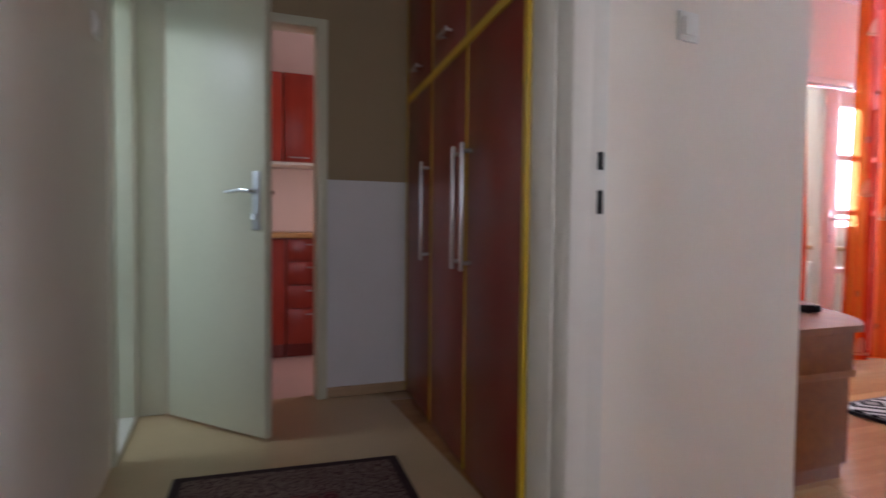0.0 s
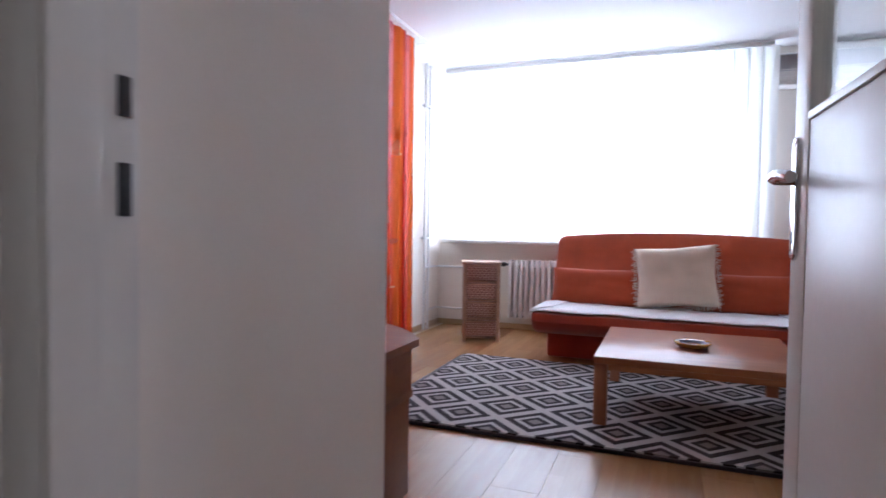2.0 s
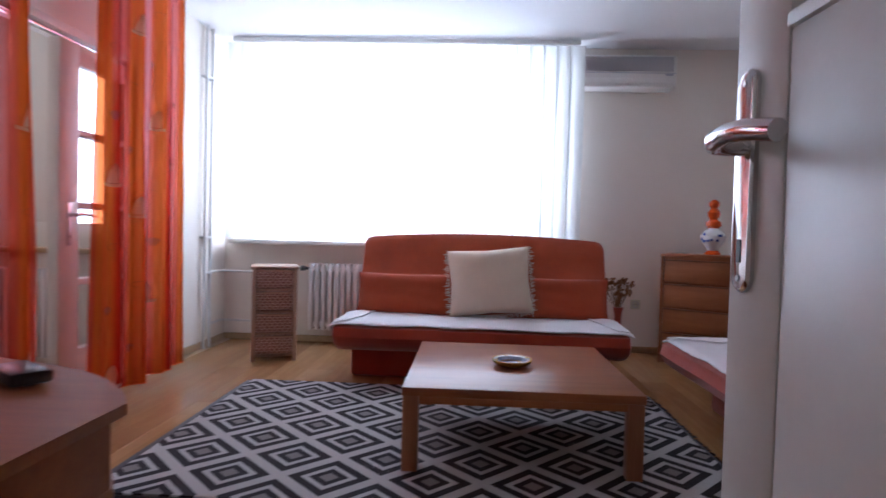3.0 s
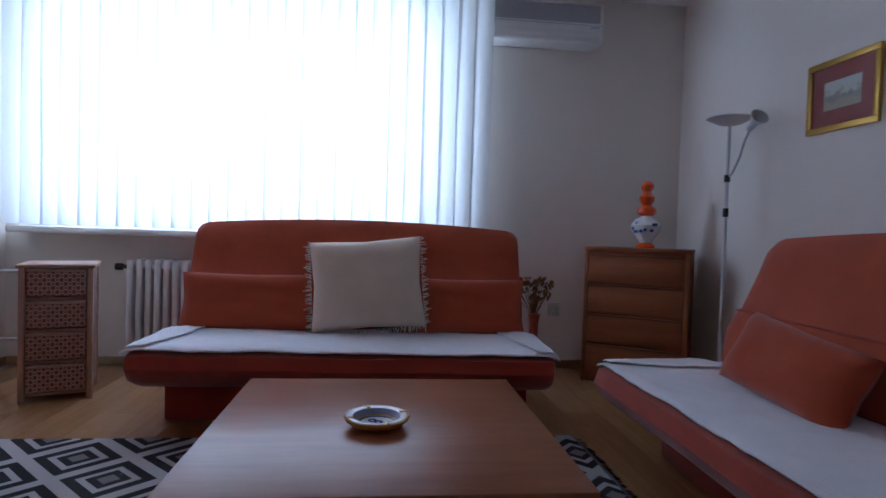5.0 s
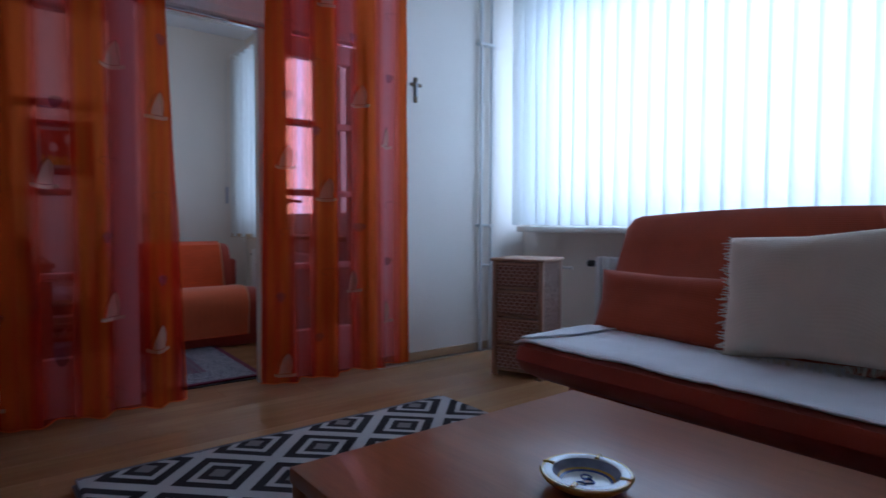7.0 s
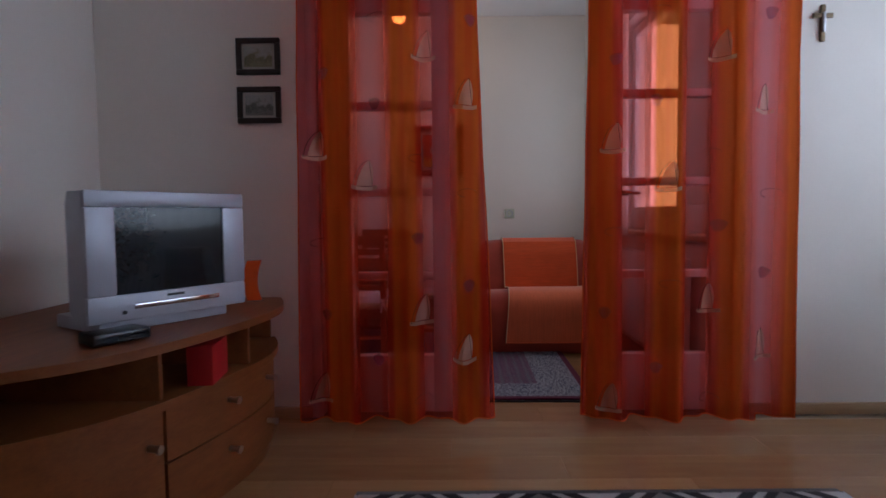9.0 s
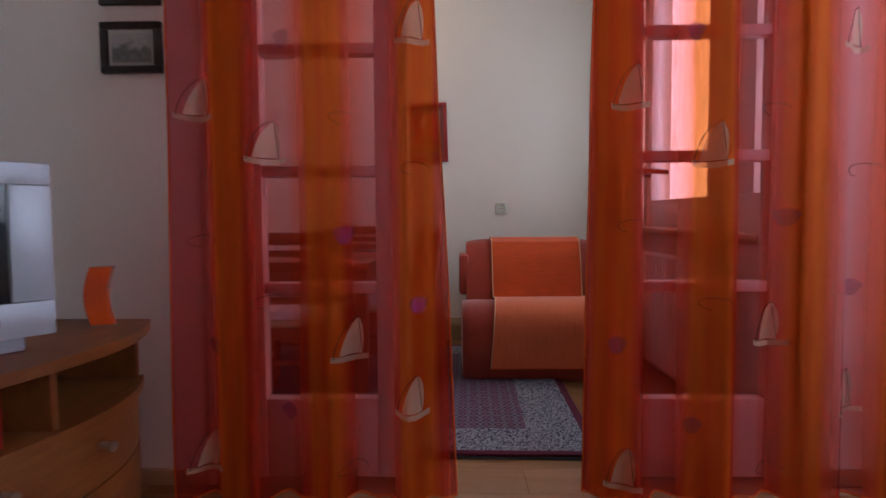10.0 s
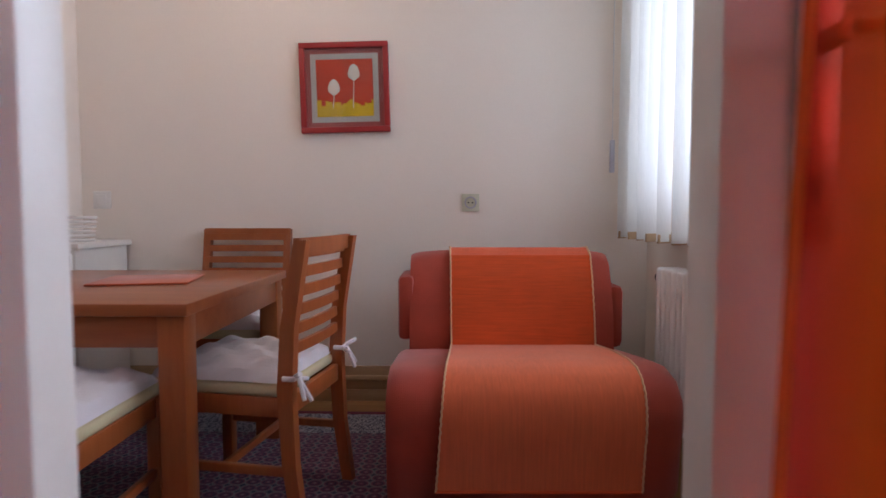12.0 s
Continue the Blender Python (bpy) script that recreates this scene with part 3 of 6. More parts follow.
structure("ground", boxed(-400, 400, -400, 400, -3.2, -3.0), mat("lawn", (0.06, 0.10, 0.03), 0.9, var=0.3, scale=0.5), "green lawn outside", "ground")

bm = bmesh.new()
for x in (16.0,):
    box(bm, x, x + 0.1, -20, 90, -3.0, 24)
structure("backdrop", bm, BACKDROP, "bright trees and sky outside", "backdrop")


def skirting(name, x0, x1, y0, y1, material=SKIRT):
    bm = boxed(x0, x1, y0, y1, 0.0, 0.055, 0.004)
    structure(name, bm, material, "wooden skirting board at the foot of the wall", "baseboard")


skirting("baseboard", WALL_E - 0.018, WALL_E, WALL_S, WALL_N)
skirting("baseboard", 5.21, WALL_E - 0.02, WALL_N - 0.018, WALL_N)
skirting("baseboard", WALL_W, 3.19, WALL_N - 0.018, WALL_N)
skirting("baseboard", WALL_W, WALL_W + 0.018, 2.28, WALL_N - 0.02)
skirting("baseboard", 1.3, WALL_E - 0.02, WALL_S, WALL_S + 0.018)
skirting("baseboard", 0.955, 1.45, 4.142, 4.163)
skirting("baseboard", 2.5, DIN_E, DIN_N - 0.02, DIN_N)
bm = boxed(2.5, DIN_E, DIN_N - 0.03, DIN_N, 0.10, 0.125, 0.006)
box(bm, 2.5, DIN_E, DIN_N - 0.012, DIN_N, 0.0, 0.17, 0.004)
structure("baseboard", bm, SKIRT, "tall moulded wooden skirting", "baseboard")

# north doorway lining and glazed leaves
lining = structure("trim", boxed(3.19, 3.235, WALL_N - 0.012, WALL_N + 0.162, 0, 2.06, 0.004), PAINT, "white painted doorway lining", "door frame")
part("lining", boxed(5.165, 5.21, WALL_N - 0.012, WALL_N + 0.162, 0, 2.06, 0.004), PAINT, lining)
part("head", boxed(3.235, 5.165, WALL_N - 0.012, WALL_N + 0.162, 2.015, 2.06, 0.004), PAINT, lining)
part("track", boxed(3.25, 5.12, WALL_N + 0.02, WALL_N + 0.06, 1.995, 2.013, 0.003), CHROME, lining, "metal door track")


def lever(bm, x, z, y, sx, sy=-1):
    """Door lever pointing along sx, standing off the leaf towards sy."""
    rod(bm, (x, y, z), (x, y + sy * 0.05, z), 0.010)
    rod(bm, (x, y + sy * 0.047, z), (x + sx * 0.05, y + sy * 0.05, z + 0.006), 0.0105, 0.010)
    rod(bm, (x + sx * 0.048, y + sy * 0.05, z + 0.006), (x + sx * 0.145, y + sy * 0.048, z - 0.002), 0.010, 0.008)
    return bm


DEEP = 0.065


def glazed_leaf(name, x0, x1, y, pane0, pane1, handle, label):
    leaf = structure(name, boxed(x0, pane0, y, y + DEEP, 0.02, 1.99, 0.004), PAINT, label, "glazed door")
    part("stile", boxed(pane1, x1, y, y + DEEP, 0.02, 1.99, 0.004), PAINT, leaf)
    bars = (0.668, 1.10, 1.505) if handle else (0.668, 1.06, 1.46)
    for z, h in [(0.02, 0.27)] + [(c - 0.018, 0.036) for c in bars] + [(1.88, 0.11)]:
        part("rail", boxed(pane0 - 0.003, pane1 + 0.003, y + 0.004, y + DEEP - 0.004, z, z + h, 0.004), PAINT, leaf)
    edges = [0.27] + list(bars) + [1.90]
    for z0, z1 in zip(edges, edges[1:]):
        p = part("pane", boxed(pane0, pane1, y + DEEP - 0.022, y + DEEP - 0.017, z0, z1), GLASS, leaf)
        p.visible_shadow = False
    if handle:
        hx = (x0 + pane0) / 2 if handle > 0 else (pane1 + x1) / 2
        pl = part("escutcheon", boxed(hx - 0.019, hx + 0.019, y - 0.006, y, 0.875, 1.115, 0.003), STEEL, leaf, "steel handle plate")
        part("lever", lever(bmesh.new(), hx, 1.045, y, handle), CHROME, pl, "chrome lever handle")
        part("keyhole", boxed(hx - 0.004, hx + 0.004, y - 0.0075, y - 0.005, 0.915, 0.935), DARKPLASTIC, pl)
        bl = part("back_escutcheon", boxed(hx - 0.019, hx + 0.019, y + DEEP, y + DEEP + 0.006, 0.875, 1.115, 0.003), STEEL, leaf)
        part("lever", lever(bmesh.new(), hx, 1.045, y + DEEP, handle, 1), CHROME, bl)
    for hz in (0.35, 1.1, 1.8):
        xx = x1 + 0.002 if handle > 0 else x0 - 0.002
        part("hinge", rods(((xx, y - 0.004, hz), (xx, y - 0.004, hz + 0.09), 0.007)), STEEL, leaf)
    return leaf


glazed_leaf("door_1", 4.485, 5.16, WALL_N + 0.006, 4.645, 5.06, 1, "white painted door leaf with clear panes and lever handle")
glazed_leaf("door_2", 3.24, 3.875, WALL_N + 0.006, 3.385, 3.765, 0, "white painted fixed door leaf with clear panes")

# hall doorway: frame, strike plates and the open door
frame_hall = structure("trim", boxed(1.24, 1.36, 2.20, 2.27, 0, 2.10, 0.006), PAINT, "cream painted door frame with strike plates", "door frame")
part("casing", boxed(1.236, 1.262, 2.268, 2.392, 0, 2.10, 0.004), PAINT, frame_hall)
part("jamb", boxed(1.20, 1.36, 1.26, 1.30, 0, 2.10, 0.006), PAINT, frame_hall)
part("head", boxed(1.24, 1.36, 1.30, 2.20, 2.06, 2.10, 0.006), PAINT, frame_hall)
part("stop", boxed(1.24, 1.30, 2.188, 2.20, 0, 2.06, 0.004), PAINT, frame_hall)
for z0, z1 in ((1.125, 1.16), (1.01, 1.06)):
    sp = part("strike_plate", boxed(1.328, 1.345, 2.196, 2.201, z0 - 0.006, z1 + 0.006, 0.0015), BLACKMETAL, frame_hall, "dark metal strike plate")


def living_door():
    d = structure("door_3", boxed(0.0, 0.10, -0.02, 0.02, 0, 2.03, 0.004), PAINT, "white gloss painted door with upper glass, standing open", "door")
    d.matrix_world = at(1.375, 1.318, 0.012, DOOR_TURN)
    part("stile", boxed(0.70, 0.80, -0.02, 0.02, 0, 2.03, 0.004), PAINT, d)
    part("lower_panel", boxed(0.097, 0.703, -0.018, 0.018, 0, 1.195, 0.004), PAINT, d)
    part("top_rail", boxed(0.097, 0.703, -0.018, 0.018, 1.93, 2.03, 0.004), PAINT, d)
    part("bead", boxed(0.097, 0.703, -0.012, 0.022, 1.195, 1.21, 0.003), PAINT, d)
    p = part("pane", boxed(0.10, 0.70, -0.003, 0.003, 1.21, 1.93), GLASS, d)
    p.visible_shadow = False
    for s in (1, -1):
        rim = []
        for k in range(24):
            a = 2 * math.pi * k / 24
            rim.append((0.765 + 0.019 * math.cos(a), (1.155 if k < 12 else 0.95) + 0.017 * math.sin(a)))
        plate = loft([[Vector((0.765 + (x - 0.765) * w, s * y, 1.0525 + (z - 1.0525) * (1 - (1 - w) * 0.2))) for x, z in rim] for y, w in ((0.019, 1.0), (0.0245, 1.0), (0.0275, 0.86))])
        pl = part("escutcheon", plate, CHROME, d, "chrome handle plate with rounded ends")
        bow = [Vector((0.765, s * 0.022, 1.09)), Vector((0.765, s * 0.045, 1.09)), Vector((0.760, s * 0.060, 1.090)), Vector((0.745, s * 0.067, 1.092)), Vector((0.715, s * 0.068, 1.095)), Vector((0.685, s * 0.066, 1.093)), Vector((0.655, s * 0.061, 1.088)), Vector((0.645, s * 0.059, 1.086))]
        part("lever", tube(bow, 0.0105, 14), CHROME, pl, "curved chrome lever handle")
        part("screw", rods(((0.765, s * 0.027, 1.157), (0.765, s * 0.029, 1.157), 0.0035), ((0.765, s * 0.027, 0.948), (0.765, s * 0.029, 0.948), 0.0035), seg=8), STEEL, pl)
        part("keyhole", boxed(0.761, 0.769, s * 0.026, s * 0.0285, 0.965, 0.99), DARKPLASTIC, pl)
    for z in (0.2, 1.75):
        part("hinge", rods(((-0.006, 0.022, z), (-0.006, 0.022, z + 0.1), 0.008)), STEEL, d)


living_door()


def panel_door(name, m, label, wide):
    d = structure(name, boxed(0, wide, -0.02, 0.02, 0.0, 2.03, 0.005), CREAM, label, "door")
    d.matrix_world = m
    for s in (1, -1):
        pl = part("escutcheon", boxed(wide - 0.075, wide - 0.025, s * 0.02, s * 0.027, 0.93, 1.19, 0.004), STEEL, d, "steel handle plate")
        part("lever", lever(bmesh.new(), wide - 0.05, 1.10, s * 0.02, -1, s), CHROME, pl, "chrome lever handle")
        part("thumb_turn", rods(((wide - 0.05, s * 0.026, 0.99), (wide - 0.05, s * 0.045, 0.99), 0.014)), CHROME, pl)
    return d


panel_door("door_4", at(0.172, 4.10, 0.012, -50.0), "cream painted flush door standing half open", 0.675)
kf = structure("trim", boxed(0.90, 0.955, 4.12, 4.26, 0, 2.08, 0.005), CREAM, "cream painted kitchen door frame", "door frame")
part("jamb", boxed(0.02, 0.15, 4.13, 4.26, 0, 2.08, 0.005), CREAM, kf)
part("head", boxed(0.15, 0.90, 4.12, 4.26, 2.03, 2.08, 0.005), CREAM, kf)
bf = structure("trim", boxed(-0.14, 0.02, 3.49, 3.545, 0, 2.08, 0.005), CREAM, "cream painted bathroom door frame", "door frame")
part("jamb", boxed(-0.14, 0.02, 4.06, 4.12, 0, 2.08, 0.005), CREAM, bf)
part("head", boxed(-0.14, 0.02, 3.545, 4.06, 2.03, 2.08, 0.005), CREAM, bf)
part("threshold", boxed(-0.14, 0.02, 3.545, 4.06, 0.0, 0.025, 0.004), PAINT, bf)


# unseen window, added to go with the hall's fill lamp
hw = structure("window_3", boxed(0.22, 0.28, -0.99, -0.95, 1.15, 2.15, 0.004), PAINT, "white framed pane added behind the hall for its fill lamp", "window")
part("frame", boxed(0.96, 1.02, -0.99, -0.95, 1.15, 2.15, 0.004), PAINT, hw)
part("frame", boxed(0.28, 0.96, -0.99, -0.95, 1.15, 1.21, 0.004), PAINT, hw)
part("frame", boxed(0.28, 0.96, -0.99, -0.95, 2.09, 2.15, 0.004), PAINT, hw)
hp = part("pane", boxed(0.28, 0.96, -0.972, -0.968, 1.21, 2.09), GLASS, hw)
hp.visible_shadow = False


# ---- windows ----
def window(name, x, y0, y1, z0, z1, splits, label, post=0.05, low=0.07):
    w = structure(name, boxed(x + 0.10, x + 0.17, y0, y0 + 0.07, z0, z1, 0.004), PAINT, label, "window")
    part("frame", boxed(x + 0.10, x + 0.17, y1 - 0.07, y1, z0, z1, 0.004), PAINT, w)
    part("frame", boxed(x + 0.10, x + 0.17, y0 + 0.07, y1 - 0.07, z0, z0 + low, 0.004), PAINT, w)
    part("frame", boxed(x + 0.10, x + 0.17, y0 + 0.07, y1 - 0.07, z1 - 0.07, z1, 0.004), PAINT, w)
    ys = [y0 + (y1 - y0) * i / splits for i in range(splits + 1)] if isinstance(splits, int) else splits
    for a, b in zip(ys, ys[1:]):
        if a > y0:
            part("mullion", boxed(x + 0.10, x + 0.17, a - post, a + post, z0 + low, z1 - 0.07, 0.004), PAINT, w)
        p = part("pane", boxed(x + 0.13, x + 0.136, a + 0.04, b - 0.04, z0 + 0.06, z1 - 0.06), GLASS, w)
        p.visible_shadow = False
    return w


window("window_1", WALL_E, 1.02, 3.78, 0.86, 2.52, 3, "wide white framed window behind vertical blinds")
window("window_2", DIN_E, 4.10, 5.85, 0.83, 2.4, (4.10, 4.71, 5.85), "white framed window with a wide post between its panes", 0.23, 0.17)
structure("window_sill", boxed(6.40, WALL_E + 0.1, 0.95, 3.76, 0.862, 0.905, 0.008), PAINT, "deep white painted window sill", "window sill")
structure("window_sill", boxed(5.13, DIN_E + 0.1, 4.08, 5.87, 0.800, 0.832, 0.006), SKIRT, "varnished wooden window sill", "window sill")


def vertical_blind(name, x, y0, y1, z0, z1, pitch, width, turn, label, weights=None):
    b = thing(name, at(x, y0, z1), label, "vertical blind")
    part("rail", boxed(-0.022, 0.022, -0.02, y1 - y0 + 0.02, 0.0, 0.035, 0.004), WHITEMETAL, b, "white aluminium rail")
    n = int((y1 - y0) / pitch)
    rnd = random.Random(5)
    h = z1 - z0
    meshes = []
    for k in range(5):
        bow = 0.006 + 0.003 * k
        bm = sheet(lambda u, v: Vector((bow * math.sin(math.pi * u) + 0.004 * math.sin(5 * v + k), (u - 0.5) * width, -v * h)), 6, 8)
        meshes.append(finish(bm, "slat", BLIND))
    wm = finish(boxed(-0.004, 0.004, -width / 2 + 0.006, width / 2 - 0.006, -h - 0.006, -h + 0.028, 0.002), "weight", weights) if weights else None
    for i in range(n + 1):
        s = new("slat", meshes[rnd.randrange(5)])
        s.parent = b
        a = turn + rnd.uniform(-4, 4)
        if i in OPEN_SLATS and name == "window_blind":
            a = turn + 12
        s.matrix_local = pose(0, i * (y1 - y0) / n, 0, 0, rnd.uniform(-0.4, 0.4), a)
        if wm:
            w = new("weight", wm)
            w.parent = s
    return b


OPEN_SLATS = (17,)
vertical_blind("window_blind", 6.36, 0.82, 3.70, 0.915, 2.575, 0.108, 0.127, 8.0, "closed white fabric vertical blinds glowing with daylight")
db = vertical_blind("dining_blind", 5.085, 5.30, 6.06, 0.80, 2.40, 0.126, 0.089, -58.0, "white fabric vertical blinds drawn together in a stack", SKIRT)
part("track", boxed(-0.022, 0.022, -1.20, -0.02, 0.0, 0.035, 0.004), WHITEMETAL, db, "white aluminium rail")
part("chain", rods(((-0.06, 0.775, 0.0), (-0.06, 0.775, -1.15), 0.003), seg=6), PIPE, db, "plastic bead chain")
part("wand", boxed(-0.07, -0.05, 0.765, 0.785, -1.30, -1.15, 0.003), GREYPLASTIC, db)


# ---- living room things ----
def noise_at(x, y, z, s=1.0):
    return noise.noise(Vector((x * s, y * s, z * s)))


def cushion(w, h, d, puff=1.0, seed=0.0, nu=28, nv=28):
    """A stuffed square pillow in the x-z plane, centred, with pulled-in sides."""
    def half(sign):
        def fn(u, v):
            a, b = 2 * u - 1, 2 * v - 1
            pinch = 1 - 0.07 * (1 - a * a) * 0 - 0.05 * (b * b) * (1 - a * a) * 0
            x = a * w / 2 * (1 - 0.05 * (1 - b * b) ** 2 * 0)
            edge = (1 - a ** 4) * (1 - b ** 4)
            xx = a * w / 2 * (1 - 0.06 * (1 - abs(b)) * abs(a))
            zz = b * h / 2 * (1 - 0.06 * (1 - abs(a)) * abs(b))
            y = sign * (d / 2) * max(edge, 0) ** 0.5 * (1 + 0.12 * noise_at(a * 2 + seed, b * 2, sign) * puff)
            return Vector((xx, y, zz))
        return fn
    bm = sheet(half(1), nu, nv)
    b2 = sheet(half(-1), nu, nv)
    me = bpy.data.meshes.new("tmp")
    b2.to_mesh(me)
    b2.free()
    bm.from_mesh(me)
    bpy.data.meshes.remove(me)
    bmesh.ops.remove_doubles(bm, verts=bm.verts, dist=1e-4)
    return bm


def fringe(w, h, seed):
    """Short uneven threads round a pillow's edge."""
    rnd = random.Random(seed)
    bm = bmesh.new()
    for side in (1, 2, 3):
        n = 60
        for i in range(n):
            a = (i + rnd.random()) / n * 2 - 1
            base = {0: (a * w / 2, h / 2 * 0.985), 1: (a * w / 2, -h / 2 * 0.985), 2: (w / 2 * 0.985, a * h / 2), 3: (-w / 2 * 0.985, a * h / 2)}[side]
            out = {0: (0, 1), 1: (0, -1), 2: (1, 0), 3: (-1, 0)}[side]
            ln = rnd.uniform(0.015, 0.034)
            px, pz = base
            qx, qz = px + out[0] * ln + rnd.uniform(-0.012, 0.012), pz + out[1] * ln + rnd.uniform(-0.012, 0.012)
            rod(bm, (px, 0, pz), (qx, rnd.uniform(-0.008, 0.008), qz), 0.0032, 0.0022, 5)
    return bm


def sofa(name, m, width, label, group):
    """Click-clack sofa; local x along its width, front towards -y, y = 0 at the base's front."""
    s = thing(name, m, label, "sofa", group)
    w = width / 2
    part("base", boxed(-w + 0.07, w - 0.07, 0.0, 0.60, 0.0, 0.24, 0.02), SOFASHADED, s, "terracotta fabric base, coloured darker as if in shade")

    def seat_ring(x, k):
        pts = [(-0.02, 0.20), (-0.17, 0.215), (-0.26, 0.26), (-0.30, 0.32), (-0.28, 0.375), (-0.20, 0.395), (0.05, 0.40), (0.30, 0.395), (0.46, 0.39), (0.50, 0.30), (0.48, 0.20), (0.2, 0.195)]
        cy, cz = 0.1, 0.30
        return [Vector((x, cy + (y - cy) * k, cz + (z - cz) * k + 0.004 * noise_at(x * 3, y * 5, z))) for y, z in pts]
    xs = [-w, -w + 0.015, -w + 0.05] + [-w + 0.05 + (width - 0.1) * i / 14 for i in range(1, 14)] + [w - 0.05, w - 0.015, w]
    ks = [0.86, 0.96, 1.0] + [1.0] * 13 + [1.0, 0.96, 0.86]
    part("seat", loft([seat_ring(x, k) for x, k in zip(xs, ks)]), SOFASHADED, s)

    wb = w - 0.05

    def back_ring(x, k, dip):
        pts = [(0.30, 0.36), (0.26, 0.42), (0.285, 0.55), (0.325, 0.625), (0.335, 0.64), (0.36, 0.66), (0.43, 0.84), (0.475, 0.96), (0.51, 0.996), (0.56, 0.99), (0.58, 0.92), (0.50, 0.60), (0.44, 0.36)]
        cy, cz = 0.42, 0.62
        out = []
        for y, z in pts:
            yy, zz = cy + (y - cy) * k, cz + (z - cz) * k
            if zz > 0.62:
                zz -= dip * (zz - 0.62) / 0.33
            out.append(Vector((x, yy + 0.006 * noise_at(x * 4, z * 4, 3.0), zz)))
        return out
    xb = [-wb, -wb + 0.02, -wb + 0.06] + [-wb + 0.06 + (2 * wb - 0.12) * i / 14 for i in range(1, 14)] + [wb - 0.06, wb - 0.02, wb]
    kb = [0.90, 0.97, 1.0] + [1.0] * 13 + [1.0, 0.97, 0.90]
    part("backrest", loft([back_ring(x, k, 0.035 * (x / wb) ** 2) for x, k in zip(xb, kb)]), SOFA, s, "terracotta fabric backrest with a stitched seam")
    part("seam", rods(((-wb + 0.02, 0.328, 0.645), (wb - 0.02, 0.328, 0.645), 0.004), seg=6), SOFASHADED, s)

    def cover(u, v):
        x = (u - 0.5) * (width + 0.03)
        wav = 0.012 * noise_at(x * 4, v * 3, 1.0) + 0.006 * noise_at(x * 14, v * 9, 2.0)
        if v < 0.72:
            y, z = 0.30 - v / 0.72 * 0.485, 0.409 - 0.003 * v
        else:
            f = (v - 0.72) / 0.28
            y, z = -0.185 - 0.075 * math.sin(f * 1.5), 0.407 - 0.014 * f * f * (1 + 0.35 * noise_at(x * 5, 0, 7.0))
        edge = max(0.0, abs(u - 0.5) - 0.46) / 0.04
        return Vector((x, y + wav * 0.5, z + wav * 0.5 + 0.004 - 0.02 * edge * edge))
    cv = thing("sofa_cover", m, "white quilted cover spread over the sofa seat", "bed cover", "sofa covers")
    part("quilt", sheet(cover, 90, 26, 0.008), COVER, cv)
    part("hem", tube([cover(i / 90, 1.0) for i in range(91)], 0.0055), COVER, cv, "stitched white hem")
    for u0, sg in ((0.0, 1), (1.0, -1)):
        flap = sheet(lambda a, c: cover(u0 + sg * (0.012 + 0.10 * a * (1 - 0.6 * c)), 0.15 + 0.75 * c) + Vector((0, 0, 0.012 + 0.004 * noise_at(a * 3, c * 3, 4.0))), 10, 18, 0.006)
        part("folded_corner", flap, COVER, cv, "folded-back white edge")
    return s


SOFA1 = at(5.40, 1.59, 0, -92)
SOFA2 = at(4.02, 0.23, 0, 180)
sofa("sofa", SOFA1, 1.90, "terracotta fabric click-clack sofa below the window", "sofas")
sofa("sofa", SOFA2, 1.98, "terracotta fabric click-clack sofa beside the coffee table", "sofas")


def pillow(m, w, h, d, material, label, fr, seed):
    p = thing("cushion", m, label, "cushion", "sofa cushions")
    part("pad", cushion(w, h, d, 1.0, seed), material, p)
    if fr:
        part("fringe", fringe(w, h, seed), THREAD, p, "cream thread fringe")
    return p


pillow(SOFA1 @ pose(0.06, 0.20, 0.662, -14, -5, 0), 0.58, 0.475, 0.21, CUSH, "large cream cushion with fringed edges", True, 1)
pillow(SOFA1 @ pose(-0.54, 0.245, 0.55, -14, 0, 0), 0.72, 0.30, 0.09, SOFA, "flat terracotta bolster cushion on the sofa", False, 2)
pillow(SOFA1 @ pose(0.54, 0.245, 0.55, -14, 0, 0), 0.72, 0.30, 0.09, SOFA, "flat terracotta bolster cushion on the sofa", False, 3)
pillow(SOFA2 @ pose(-0.31, 0.13, 0.53, -26, 9, 8), 0.50, 0.27, 0.15, SOFA, "small terracotta cushion leaning on the sofa back", False, 4)
pillow(SOFA2 @ pose(0.40, 0.17, 0.69, -16, -4, 0), 0.56, 0.54, 0.18, CUSH, "large cream cushion with fringed edges", True, 5)


def coffee_table():
    t = thing("coffee_table", at(4.305, 1.44), "cherry veneer square coffee table standing on the rug", "table")
    a, b = 0.495, 0.49
    part("tabletop", boxed(-a, a, -b, b, 0.335, 0.372, 0.004), CHERRY, t)
    for x0, x1, y0, y1 in ((-a + 0.07, a - 0.07, -b + 0.004, -b + 0.024), (-a + 0.07, a - 0.07, b - 0.024, b - 0.004), (-a + 0.004, -a + 0.024, -b + 0.07, b - 0.07), (a - 0.024, a - 0.004, -b + 0.07, b - 0.07)):
        part("apron", boxed(x0, x1, y0, y1, 0.305, 0.336, 0.002), CHERRY, t)
    for sx in (-1, 1):
        for sy in (-1, 1):
            part("leg", boxed(sx * (a - 0.036) - 0.032, sx * (a - 0.036) + 0.032, sy * (b - 0.036) - 0.032, sy * (b - 0.036) + 0.032, 0.016, 0.336, 0.004), CHERRYZ, t)


coffee_table()


